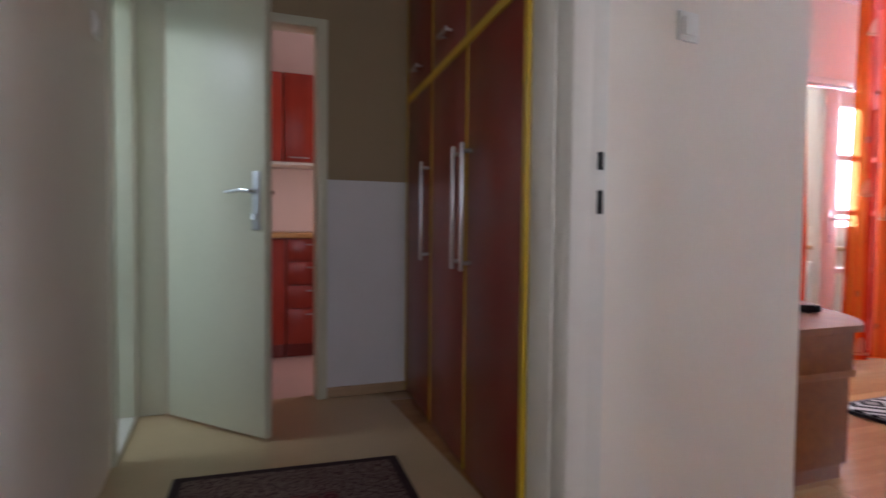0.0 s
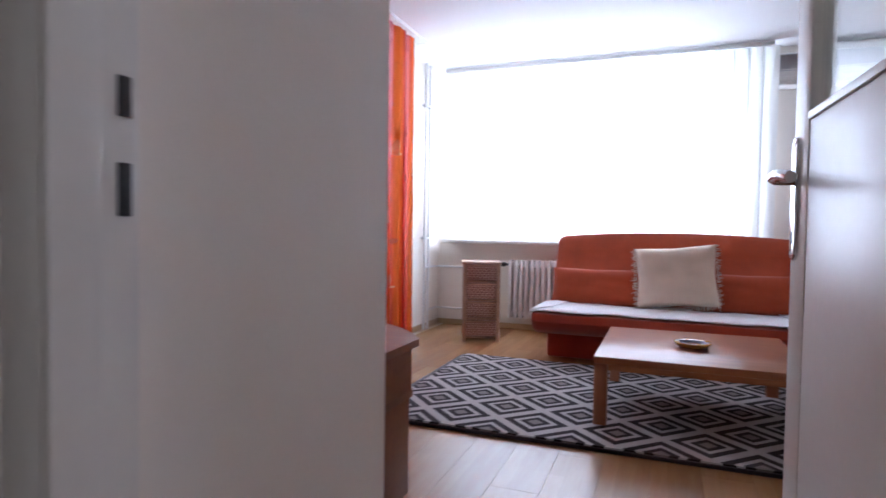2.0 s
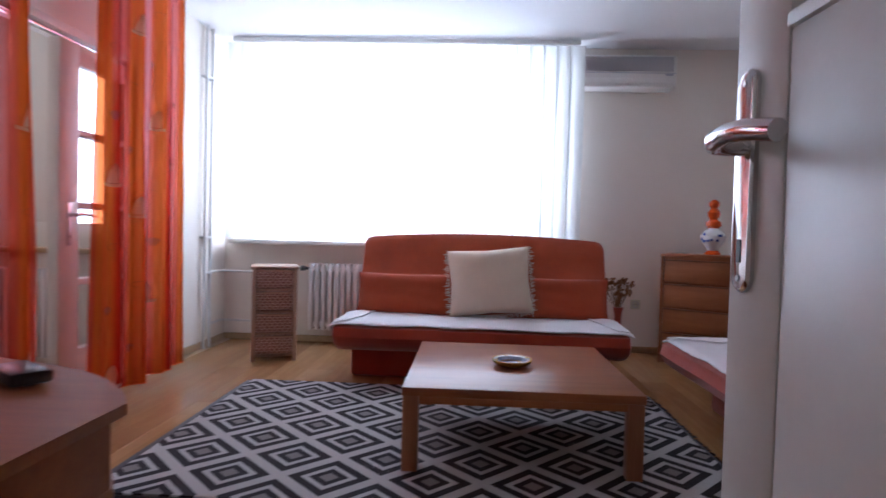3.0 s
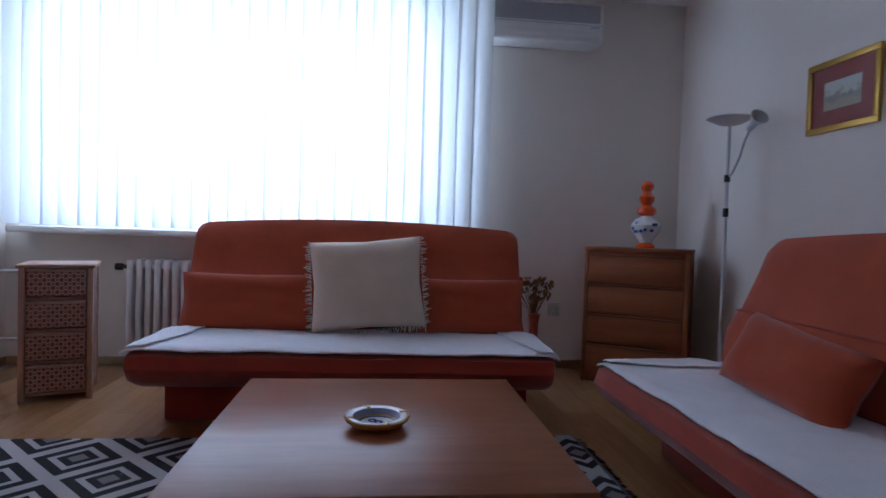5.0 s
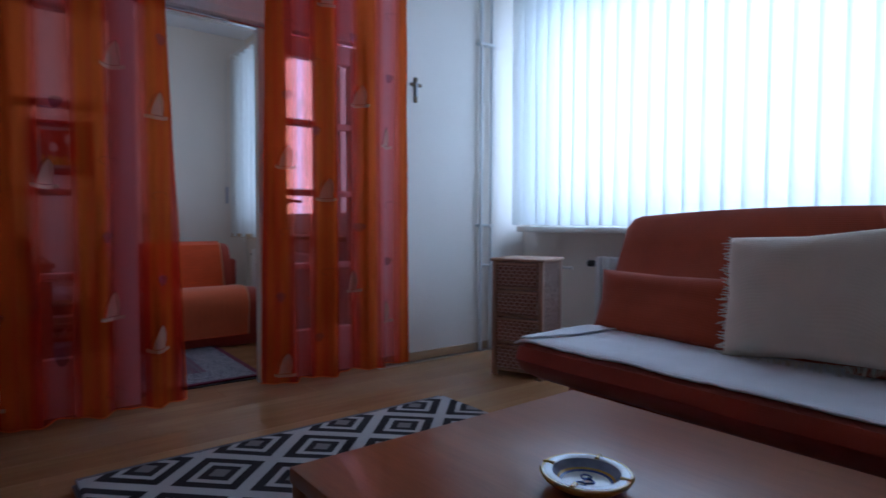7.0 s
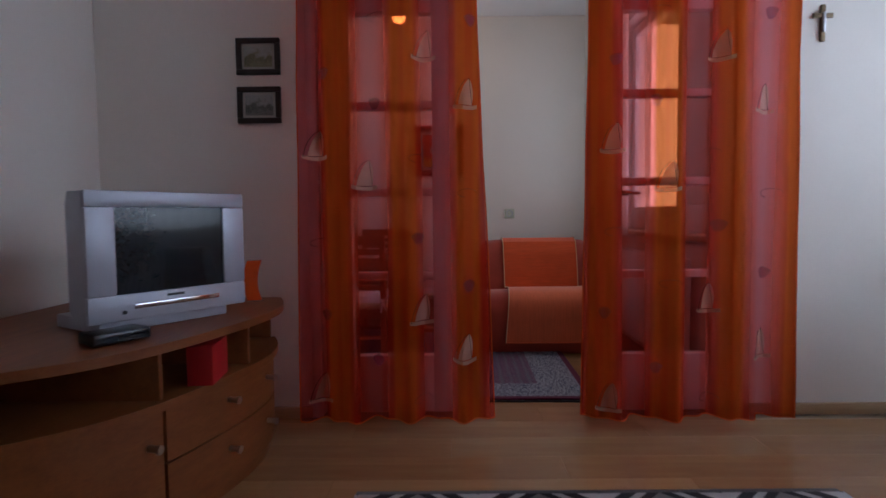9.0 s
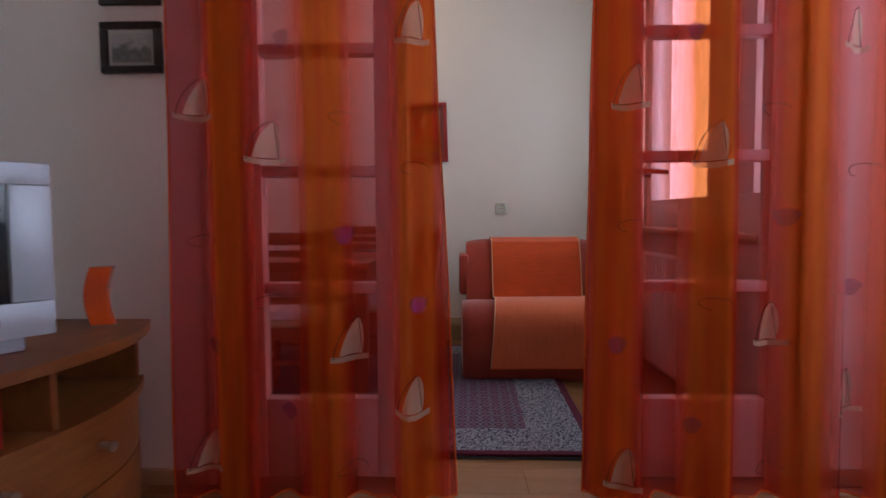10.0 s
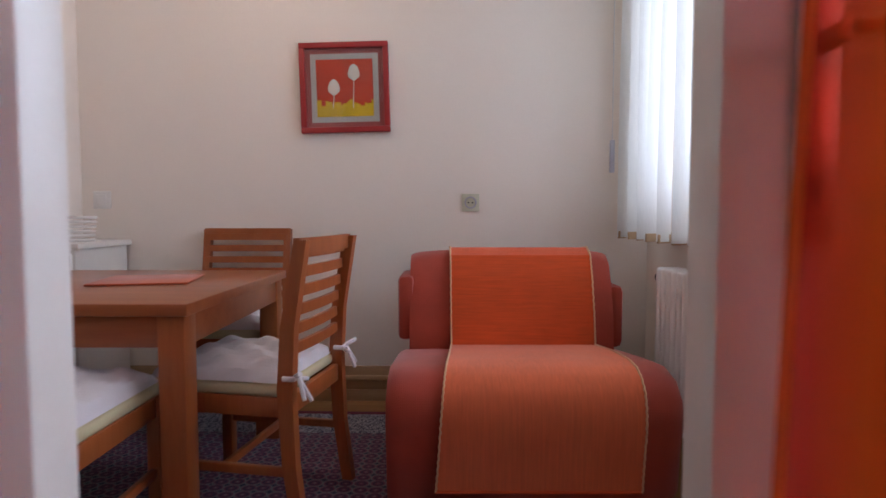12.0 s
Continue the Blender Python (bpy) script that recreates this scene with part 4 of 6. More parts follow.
def ashtray():
    a = thing("ashtray", at(4.256, 1.455, 0.373, 20), "painted ceramic ashtray, ochre rim and blue pattern, on the table", "ashtray")
    part("bowl", lathe([(0.044, 0.0), (0.060, 0.003), (0.080, 0.012), (0.0935, 0.024), (0.0960, 0.0300), (0.0935, 0.0335), (0.0875, 0.0337), (0.070, 0.026), (0.050, 0.0075)], 48), OCHRE, a, "ochre glazed outer side")
    part("lip", lathe([(0.0880, 0.0335), (0.080, 0.0345), (0.070, 0.0320), (0.069, 0.0285)], 48, False), CERAMIC, a, "cream glazed flat rim")
    part("band", lathe([(0.0700, 0.0315), (0.0655, 0.0255), (0.0585, 0.0150)], 48, False), GREYBLUE, a, "grey-blue glazed inner side")
    part("ring", lathe([(0.0585, 0.0150), (0.0545, 0.0118), (0.0495, 0.0104)], 48, False), BLUE, a, "deep blue ring")
    part("well", lathe([(0.0500, 0.0080), (0.0500, 0.0104), (0.030, 0.0098), (0.002, 0.0096)], 48), CERAMIC, a, "white glazed bottom")
    bm = bmesh.new()
    for k in range(3):
        c = Vector((-0.020 + 0.020 * k, 0.006 * (-1) ** k, 0.0112))
        for i in range(7):
            p = [c + Vector((0.010 * math.cos(q) * (1 + 0.4 * math.sin(3 * q)), 0.012 * math.sin(q), 0)) for q in (i * 0.9, i * 0.9 + 0.9)]
            rod(bm, p[0], p[1], 0.0018, seg=5)
    part("painting", bm, BLUE, a, "blue brush strokes")
    for i in range(4):
        c, s2 = math.cos(i * math.pi / 2), math.sin(i * math.pi / 2)
        part("rest", rods(((c * 0.071, s2 * 0.071, 0.0315), (c * 0.0935, s2 * 0.0935, 0.0315), 0.0058)), OCHRE, a, "ochre cigarette rest")


ashtray()


RUGEDGE = weave("black_rug_edge", (0.025, 0.016, 0.018), 0.1, 120, 0.8)


def lozenge_carpet():
    w, h = 1.62, 2.48
    r = thing("rug", at(4.325, 1.80, 0.0, RUG_TURN), "black, white and grey lozenge-patterned rug with dark fringe", "rug")
    part("carpet", sheet(lambda u, v: Vector(((u - 0.5) * w, (v - 0.5) * h, 0.014 + 0.0015 * noise_at(u * 9, v * 9, 0))), 40, 60, -0.012), LOZENGE, r)
    for sy in (-1, 1):
        part("border", boxed(-w / 2, w / 2, sy * h / 2 - 0.022, sy * h / 2 + (0.040 if sy > 0 else 0.022), 0.002, 0.019, 0.003), RUGEDGE, r, "black woven border band")
    for sx in (-1, 1):
        part("border", boxed(sx * w / 2 - 0.012, sx * w / 2 + 0.012, -h / 2 + 0.022, h / 2 - 0.022, 0.002, 0.019, 0.003), RUGEDGE, r, "black woven border band")
    part("binding", boxed(-w / 2 - 0.012, w / 2 + 0.012, -h / 2 - 0.012, h / 2 + 0.012, 0.001, 0.009, 0.003), DARKPLASTIC, r, "dark bound edge")
    rnd = random.Random(9)
    for s in (-1, 1):
        bm = bmesh.new()
        for i in range(150):
            x = -w / 2 + w * (i + rnd.random()) / 150
            rod(bm, (x, s * h / 2, 0.006), (x + rnd.uniform(-0.015, 0.015), s * (h / 2 + rnd.uniform(0.045, 0.062)), 0.003), 0.003, 0.002, 4)
        part("fringe", bm, DARKPLASTIC, r, "short dark fringe")


lozenge_carpet()


def wicker_drawers():
    d = thing("wicker_drawers", at(5.905, 3.175, 0, 20), "narrow four-drawer chest of woven wicker beside the sofa", "chest of drawers")
    a, b, h = 0.145, 0.15, 0.715
    for sx in (-1, 1):
        for sy in (-1, 1):
            part("post", boxed(sx * a - 0.014, sx * a + 0.014, sy * b - 0.014, sy * b + 0.014, 0, h - 0.02, 0.003), CANE, d)
    part("top", boxed(-a - 0.025, a + 0.025, -b - 0.025, b + 0.025, h - 0.02, h, 0.006), CANE, d)
    for sy in (-1, 1):
        part("side", boxed(-a, a, sy * b - 0.006, sy * b + 0.006, 0.05, h - 0.02), WICKER, d)
    part("back", boxed(a - 0.006, a + 0.006, -b, b, 0.05, h - 0.02), WICKER, d)
    for i in range(4):
        z = 0.045 + i * 0.166
        part("shelf", boxed(-a, a, -b, b, z - 0.014, z), CANE, d)
        dr = part("drawer", boxed(-a - 0.018, a - 0.02, -b + 0.018, b - 0.018, z + 0.006, z + 0.140, 0.012), PLAIT, d, "woven drawer")
        part("edge", rods(((-a - 0.018, -b + 0.02, z + 0.140), (-a - 0.018, b - 0.02, z + 0.140), 0.008), seg=8), CANE, dr)


wicker_drawers()


def radiator(name, m, columns, h, pitch, label):
    r = thing(name, m, label, "radiator")
    bm0 = bmesh.new()
    box(bm0, -0.05, 0.05, -pitch * 0.34, pitch * 0.34, 0.0, h, 0.014, 3)
    me = finish(bm0, "column", WHITEMETAL)
    for i in range(columns):
        c = new("column", me)
        c.parent = r
        c.matrix_local = pose(0, i * pitch, 0)
    L = (columns - 1) * pitch
    part("header", rods(((0, -0.01, h - 0.05), (0, L + 0.01, h - 0.05), 0.026)), WHITEMETAL, r)
    part("footer", rods(((0, -0.01, 0.05), (0, L + 0.01, 0.05), 0.026)), WHITEMETAL, r)
    v = part("valve", rods(((0, L, h - 0.05), (0, L + 0.10, h - 0.05), 0.012), ((0, L + 0.06, h - 0.05), (0, L + 0.10, h - 0.05), 0.022)), BLACKMETAL, r, "dark radiator valve")
    part("bracket", boxed(0.03, 0.10, L * 0.3 - 0.01, L * 0.3 + 0.01, 0.1, 0.14), WHITEMETAL, r)
    part("bracket", boxed(0.03, 0.10, L * 0.7 - 0.01, L * 0.7 + 0.01, 0.1, 0.14), WHITEMETAL, r)
    return r


radiator("radiator", at(6.45, 1.05, 0.13), 37, 0.58, 0.055, "white ribbed radiator below the window sill")
radiator("dining_radiator", at(5.12, 4.35, 0.12), 26, 0.58, 0.05, "white ribbed radiator below the dining window")

pipes = thing("heating_pipes", at(6.10, WALL_N), "white painted vertical heating pipes on the wall", "pipe")
part("pipe", rods(((0, -0.035, 0.0), (0, -0.035, CEIL_Z), 0.014)), PIPE, pipes)
part("pipe", rods(((0.10, -0.035, 0.0), (0.10, -0.035, CEIL_Z), 0.014)), PIPE, pipes)
part("branch", rods(((0, -0.035, 0.62), (0.30, -0.035, 0.62), 0.010), ((0.30, -0.035, 0.62), (0.34, -0.6, 0.62), 0.010)), PIPE, pipes)
part("branch", rods(((0.10, -0.035, 0.19), (0.34, -0.035, 0.19), 0.010), ((0.34, -0.035, 0.19), (0.34, -0.6, 0.19), 0.010)), PIPE, pipes)
for z in (0.9, 2.2):
    part("clip", boxed(-0.02, 0.12, -0.05, 0.0, z, z + 0.02, 0.003), PIPE, pipes)


def crucifix():
    c = thing("crucifix", at(5.54, WALL_N, 1.72), "small dark bronze cross hung on the wall", "cross")
    part("upright", boxed(-0.011, 0.011, -0.014, 0.0, 0.0, 0.165, 0.003), BRASS, c)
    part("arm", boxed(-0.045, 0.045, -0.0155, -0.002, 0.105, 0.127, 0.003), BRASS, c)
    bm = bmesh.new()
    box(bm, -0.006, 0.006, -0.026, -0.014, 0.04, 0.13, 0.004)
    part("relief", bm, STEEL, c)


crucifix()


def air_conditioner():
    a = thing("air_conditioner", at(WALL_E, 0.39, 2.245), "white wall-mounted split air conditioner near the ceiling", "air conditioner")
    w = 0.39
    part("casing", boxed(-0.19, 0.0, -w, w, 0.0, 0.27, 0.02, 4), PLASTIC, a)
    bm = bmesh.new()
    for i in range(14):
        box(bm, -0.194, -0.188, -w + 0.03, w - 0.03, 0.135 + i * 0.0085, 0.139 + i * 0.0085)
    part("grille", bm, mat("grey_grille", (0.42, 0.42, 0.46), 0.5), a, "grey slotted intake grille")
    part("flap", boxed(-0.197, -0.180, -w + 0.02, w - 0.02, 0.03, 0.075, 0.006), PLASTIC, a, "closed white outlet flap")
    part("seam", boxed(-0.193, -0.188, -w + 0.01, w - 0.01, 0.118, 0.122), GREYPLASTIC, a)
    part("indicator", boxed(-0.194, -0.188, -w + 0.03, -w + 0.09, 0.10, 0.112), GREYPLASTIC, a)


air_conditioner()


def tall_dresser():
    d = thing("dresser", at(6.226, -0.248, 0, -33), "cherry veneer four-drawer dresser standing across the corner", "dresser")
    a, b, h = 0.21, 0.315, 0.88
    part("carcass", boxed(-a + 0.02, a, -b, b, 0.0, h - 0.02, 0.003), DRESSER, d)
    part("top", boxed(-a, a, -b - 0.004, b + 0.004, h - 0.022, h, 0.003), DRESSER, d)
    for sy in (-1, 1):
        part("side", boxed(-a, -a + 0.022, sy * (b - 0.011) - 0.011, sy * (b - 0.011) + 0.011, 0, h - 0.022, 0.002), DRESSER, d)
    for i in range(4):
        z = 0.07 + i * 0.195
        dr = part("drawer", boxed(-a + 0.002, -a + 0.022, -b + 0.026, b - 0.026, z, z + 0.178, 0.003), DRESSER, d)
        part("grip", boxed(-a - 0.004, -a + 0.006, -b + 0.03, b - 0.03, z + 0.168, z + 0.176, 0.002), BARE, dr)


tall_dresser()


def ornament():
    o = thing("ornament_vase", at(6.21, -0.27, 0.88, -33), "white and orange painted vase with an orange figure stopper", "vase")
    part("body", lathe([(0.05, 0.0), (0.055, 0.01), (0.035, 0.035), (0.06, 0.07), (0.092, 0.12), (0.095, 0.15), (0.07, 0.185), (0.035, 0.205), (0.03, 0.215)], 28), CERAMIC, o)
    part("foot", lathe([(0.057, 0.0), (0.06, 0.012), (0.044, 0.03), (0.038, 0.034)], 28), ORANGEGLASS, o)
    part("stopper", lathe([(0.04, 0.21), (0.06, 0.23), (0.055, 0.26), (0.03, 0.28), (0.045, 0.31), (0.05, 0.335), (0.03, 0.36), (0.026, 0.372), (0.04, 0.39), (0.04, 0.415), (0.02, 0.435), (0.005, 0.44)], 20), ORANGEGLASS, o, "orange glazed stopper")
    bm = bmesh.new()
    rnd = random.Random(4)
    for i in range(9):
        a = math.pi + rnd.uniform(-1.0, 1.0)
        z = rnd.uniform(0.10, 0.165)
        rod(bm, (0.088 * math.cos(a), 0.088 * math.sin(a), z), (0.0965 * math.cos(a), 0.0965 * math.sin(a), z), 0.011, seg=8)
    part("painting", bm, BLUE, o, "blue painted flowers")


ornament()


def floor_lamp():
    f = thing("floor_lamp", at(5.70, -0.50), "slim silver uplighter floor lamp with a curved reading arm", "floor lamp")
    part("base", lathe([(0.13, 0.0), (0.13, 0.012), (0.05, 0.024), (0.015, 0.03)], 32), STEEL, f)
    part("pole", rods(((0, 0, 0.02), (0, 0, 1.62), 0.010)), LAMPPAINT, f, "pale silver painted pole")
    part("bowl", lathe([(0.02, 1.60), (0.06, 1.608), (0.125, 1.640), (0.122, 1.646), (0.05, 1.618)], 32), OPAL, f, "shallow frosted uplighter bowl")
    bend = [Vector((0, 0, 1.30)), Vector((-0.03, -0.01, 1.33)), Vector((-0.08, -0.02, 1.42)), Vector((-0.115, -0.02, 1.50)), Vector((-0.15, -0.02, 1.545)), Vector((-0.17, -0.02, 1.55))]
    ar = part("reading_arm", tube(bend, 0.007, 8), LAMPPAINT, f, "curved flexible reading arm")
    cone = lathe([(0.020, 0.0), (0.024, 0.05), (0.048, 0.10), (0.044, 0.10), (0.018, 0.055)], 20)
    bmesh.ops.transform(cone, matrix=Matrix.Translation((-0.15, -0.02, 1.56)) @ pose(0, 0, 0, 0, -60, 0), verts=cone.verts)
    part("reading_head", cone, OPAL, ar, "small frosted cone head")
    part("clamp", rods(((0, 0, 1.28), (0, 0, 1.32), 0.016)), BLACKMETAL, f)
    part("switch", rods(((0, 0, 1.08), (0, 0, 1.13), 0.015)), BLACKMETAL, f)


floor_lamp()


def flower_stand():
    v = thing("dried_flowers", at(6.25, 0.45), "dried flowers in a tall slim red vase on the floor", "vase")
    part("vase", lathe([(0.05, 0.0), (0.055, 0.01), (0.04, 0.10), (0.03, 0.25), (0.028, 0.36), (0.04, 0.42), (0.042, 0.43)], 24), SOFASHADED, v, "slim dark red vase")
    rnd = random.Random(8)
    for i in range(22):
        st, hd = bmesh.new(), bmesh.new()
        a, rr = rnd.uniform(0, 6.28), rnd.uniform(0.02, 0.12)
        tip = (rr * math.cos(a), rr * math.sin(a), rnd.uniform(0.52, 0.68))
        rod(st, (0, 0, 0.40), tip, 0.003, 0.002, 5)
        for k in range(5):
            c = Vector(tip) + Vector((rnd.uniform(-0.02, 0.02), rnd.uniform(-0.02, 0.02), rnd.uniform(-0.02, 0.02)))
            bmesh.ops.create_icosphere(hd, subdivisions=1, radius=rnd.uniform(0.008, 0.02), matrix=Matrix.Translation(c) @ pose(0, 0, 0, rnd.uniform(0, 90), rnd.uniform(0, 90), 0) @ Matrix.Diagonal((1, 0.5, 1, 1)))
        stalk = part("stem", st, DRIED, v)
        part("flower_head", hd, DRIED, stalk, "brown dried flower head")


flower_stand()


def socket(m, label="cream square wall socket"):
    s = thing("wall_socket", m, label, "wall socket")
    part("plate", boxed(-0.042, 0.042, -0.010, 0.0, -0.042, 0.042, 0.004), CREAM, s)
    ring = lathe([(0.027, -0.002), (0.029, 0.004), (0.024, 0.004), (0.022, -0.001)], 24, False)
    bmesh.ops.transform(ring, matrix=pose(0, -0.011, 0, 90), verts=ring.verts)
    part("well", ring, GREYPLASTIC, s)
    disc = bmesh.new()
    bmesh.ops.create_circle(disc, cap_ends=True, segments=24, radius=0.0235, matrix=pose(0, -0.0108, 0, 90))
    part("recess", disc, CREAM, s)
    part("contacts", rods(((-0.0095, -0.010, 0), (-0.0095, -0.0125, 0), 0.004), ((0.0095, -0.010, 0), (0.0095, -0.0125, 0), 0.004), seg=8), DARKPLASTIC, s)
    return s


def switch(m):
    s = thing("light_switch", m, "white square light switch on the wall", "light switch")
    part("plate", boxed(-0.042, 0.042, -0.010, 0.0, -0.042, 0.042, 0.004), PLASTIC, s)
    part("rocker", boxed(-0.024, 0.024, -0.016, -0.009, -0.026, 0.026, 0.003), PLASTIC, s)
    return s


socket(pose(WALL_E, 0.22, 0.42, 0, 0, -90))
socket(at(4.368, DIN_N, 0.962))
switch(at(2.60, DIN_N, 0.975))
switch(at(1.66, 2.252, 1.545, 6))
switch(pose(0.0, 3.28, 1.655, 0, 0, 90))


def framed(name, m, w, h, border, frame_mat, mount_mat, mount, art, label, depth=0.02):
    """A framed picture facing -y, its centre at the pose."""
    f = thing(name, m, label, "picture")
    for x0, x1, z0, z1 in ((-w / 2, w / 2, h / 2 - border, h / 2), (-w / 2, w / 2, -h / 2, -h / 2 + border), (-w / 2, -w / 2 + border, -h / 2 + border, h / 2 - border), (w / 2 - border, w / 2, -h / 2 + border, h / 2 - border)):
        part("frame", boxed(x0, x1, -depth, 0, z0, z1, 0.004), frame_mat, f)
    iw, ih = w / 2 - border, h / 2 - border
    part("mount", boxed(-iw, iw, -0.008, -0.001, -ih, ih), mount_mat, f)
    art(f, iw - mount, ih - mount)
    g = part("glazing", boxed(-iw, iw, -0.0145, -0.0135, -ih, ih), GLASS, f)
    g.visible_shadow = False
    return f


def landscape(seed, low, mid, high):
    m, nt, b = nodes_of("landscape_print")
    vec = mapped(nt, (1, 1, 1))
    s = nt.nodes.new("ShaderNodeSeparateXYZ")
    nt.links.new(vec, s.inputs[0])
    n = noisy(nt, vec, 38.0 + seed, 5.0, 0.7)
    v = math_node(nt, "ADD", math_node(nt, "MULTIPLY", s.outputs[2], 9.0), math_node(nt, "MULTIPLY_ADD", n, 1.6, -0.28))
    r = ramp(nt, v, [(0.2, mid), (0.38, low), (0.52, mid), (0.70, high)])
    nt.links.new(r.outputs[0], b.inputs["Base Color"])
    b.inputs["Roughness"].default_value = 0.6

    def art(f, w, h):
        part("print", boxed(-w, w, -0.0105, -0.0075, -h, h), m, f, "small faded landscape print")
    return art


def tulips(f, w, h):
    part("red_ground", boxed(-w, w, -0.0105, -0.0075, -h, h), mat("poppy_red_print", (0.62, 0.05, 0.008), 0.7, var=0.15, scale=12), f, "red painted ground")
    bm = bmesh.new()
    rnd = random.Random(2)
    for i in range(26):
        x = -w + 2 * w * (i + 0.5) / 26
        box(bm, x - w / 26, x + w / 26, -0.0125, -0.010, -h, -h + 0.06 + rnd.uniform(-0.012, 0.02))
    part("yellow_field", bm, mat("yellow_print", (0.75, 0.50, 0.01), 0.7, var=0.15, scale=20), f, "yellow field")
    for cx, cz, r in ((-0.052, 0.0, 0.036), (0.044, 0.068, 0.036)):
        b2 = lathe([(0.004, -r), (r * 0.75, -r * 0.5), (r * 0.8, 0.0), (r * 0.55, r * 0.8), (r * 0.15, r * 1.15)], 14)
        bmesh.ops.transform(b2, matrix=Matrix.Translation((cx, -0.0125, cz)) @ Matrix.Diagonal((1, 0.12, 1, 1)), verts=b2.verts)
        fl = part("flower", b2, MATBOARD, f, "white tulip")
        part("stem", rods(((cx, -0.0125, cz - r), (cx - 0.006, -0.0125, -h + 0.04), 0.0022), seg=6), THREAD, fl)


framed("small_picture", at(2.975, WALL_N - 0.001, 1.683, 0), 0.20, 0.165, 0.024, BLACKFRAME, MATBOARD, 0.012, landscape(1, (0.20, 0.20, 0.10), (0.42, 0.38, 0.22), (0.62, 0.62, 0.58)), "small dark-framed landscape on the wall")
framed("small_picture", at(2.975, WALL_N - 0.001, 1.464, 0), 0.20, 0.165, 0.024, BLACKFRAME, MATBOARD, 0.012, landscape(7, (0.12, 0.14, 0.12), (0.30, 0.30, 0.26), (0.55, 0.55, 0.52)), "small dark-framed landscape on the wall")
framed("gold_picture", pose(5.09, WALL_S + 0.001, 1.655, 0, 0, 180), 0.43, 0.345, 0.03, GOLD, PINKMOUNT, 0.075, landscape(3, (0.30, 0.32, 0.36), (0.60, 0.50, 0.36), (0.80, 0.78, 0.72)), "gilt-framed print with rose mount")
dp = framed("tulip_picture", pose(3.772, DIN_N - 0.001, 1.503, 0, -1.5, 0), 0.42, 0.42, 0.026, REDFRAME, PINKMOUNT, 0.05, tulips, "red-framed tulip painting on the dining room wall", 0.03)
part("inner_mount", boxed(-0.160, 0.160, -0.0098, -0.0082, -0.160, 0.160), GREYMOUNT, dp, "grey inner mount")


# ---- TV corner ----
def tv_stand():
    """Low stand with a bowed front: shelf bays above, a door and two wide drawers below."""
    A, B = Vector((2.73, 2.435)), Vector((3.075, 3.69))
    d = B - A
    nrm = Vector((d.y, -d.x)).normalized()
    back_x = WALL_W + 0.02
    s = thing("tv_stand", at(2.45, 3.03), "bow-fronted brown veneer television stand with open shelves", "tv stand")
    off = Vector((2.45, 3.03))

    def front(t, grow=0.0):
        return A + d * t + nrm * (0.20 * (1 - abs(2 * t - 1) ** 3) + grow)

    def slab(z0, z1, grow, n=28, t0=0.0, t1=1.0):
        pts = [front(t0 + (t1 - t0) * i / n, grow) for i in range(n + 1)]
        pts += [Vector((back_x, pts[-1].y)), Vector((back_x, pts[0].y))]
        return loft([[Vector((p.x - off.x, p.y - off.y, z)) for p in pts] for z in (z0, z1)])
    part("top", slab(0.573, 0.600, 0.02), STANDW, s)
    part("ledge", slab(0.398, 0.424, -0.012), STANDW, s, "bowed veneer ledge above the drawers")
    part("plinth", slab(0.0, 0.06, -0.06), STANDW, s)
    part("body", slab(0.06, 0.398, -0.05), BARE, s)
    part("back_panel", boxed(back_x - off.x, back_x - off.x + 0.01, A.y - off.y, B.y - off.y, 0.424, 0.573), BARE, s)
    for t in (0.335, 0.665):
        p = front(t, -0.035)
        part("divider", boxed(back_x - off.x + 0.01, p.x - off.x, p.y - 0.011 - off.y, p.y + 0.011 - off.y, 0.424, 0.573, 0.002), STANDW, s)
    for t, lo, hi in ((0.0, 0.0, 0.018), (1.0, -0.018, 0.0)):
        p = front(t, -0.012)
        y = min(max(p.y, A.y), B.y)
        part("side", boxed(back_x - off.x, p.x - off.x - 0.012, y - off.y + lo, y - off.y + hi, 0.424, 0.573, 0.002), STANDW, s)
        part("side", boxed(back_x - off.x, p.x - off.x - 0.03, y - off.y + lo, y - off.y + hi, 0.06, 0.398, 0.002), STANDW, s)

    def face(name, t0, t1, z0, z1, knobs, label):
        def fn(u, v):
            p = front(t0 + (t1 - t0) * u, -0.034)
            return Vector((p.x - off.x, p.y - off.y, z0 + (z1 - z0) * v))
        ob = part(name, sheet(fn, 14, 2, 0.018), STANDW, s, label)
        for t, kz in knobs:
            q, o = front(t, -0.03), front(t, 0.004)
            part("knob", rods(((q.x - off.x, q.y - off.y, kz), (o.x - off.x, o.y - off.y, kz), 0.0095), ((o.x - off.x, o.y - off.y, kz), (o.x - off.x + nrm.x * 0.006, o.y - off.y + nrm.y * 0.006, kz), 0.013)), STEEL, ob, "round metal knob")
    face("door", 0.012, 0.335, 0.066, 0.392, ((0.295, 0.30),), "curved veneer door")
    face("drawer", 0.345, 0.985, 0.234, 0.392, ((0.56, 0.335), (0.77, 0.335)), "wide curved drawer front")
    face("drawer", 0.345, 0.985, 0.066, 0.228, ((0.56, 0.165), (0.77, 0.165)), "wide curved drawer front")
    return front


tv_stand()


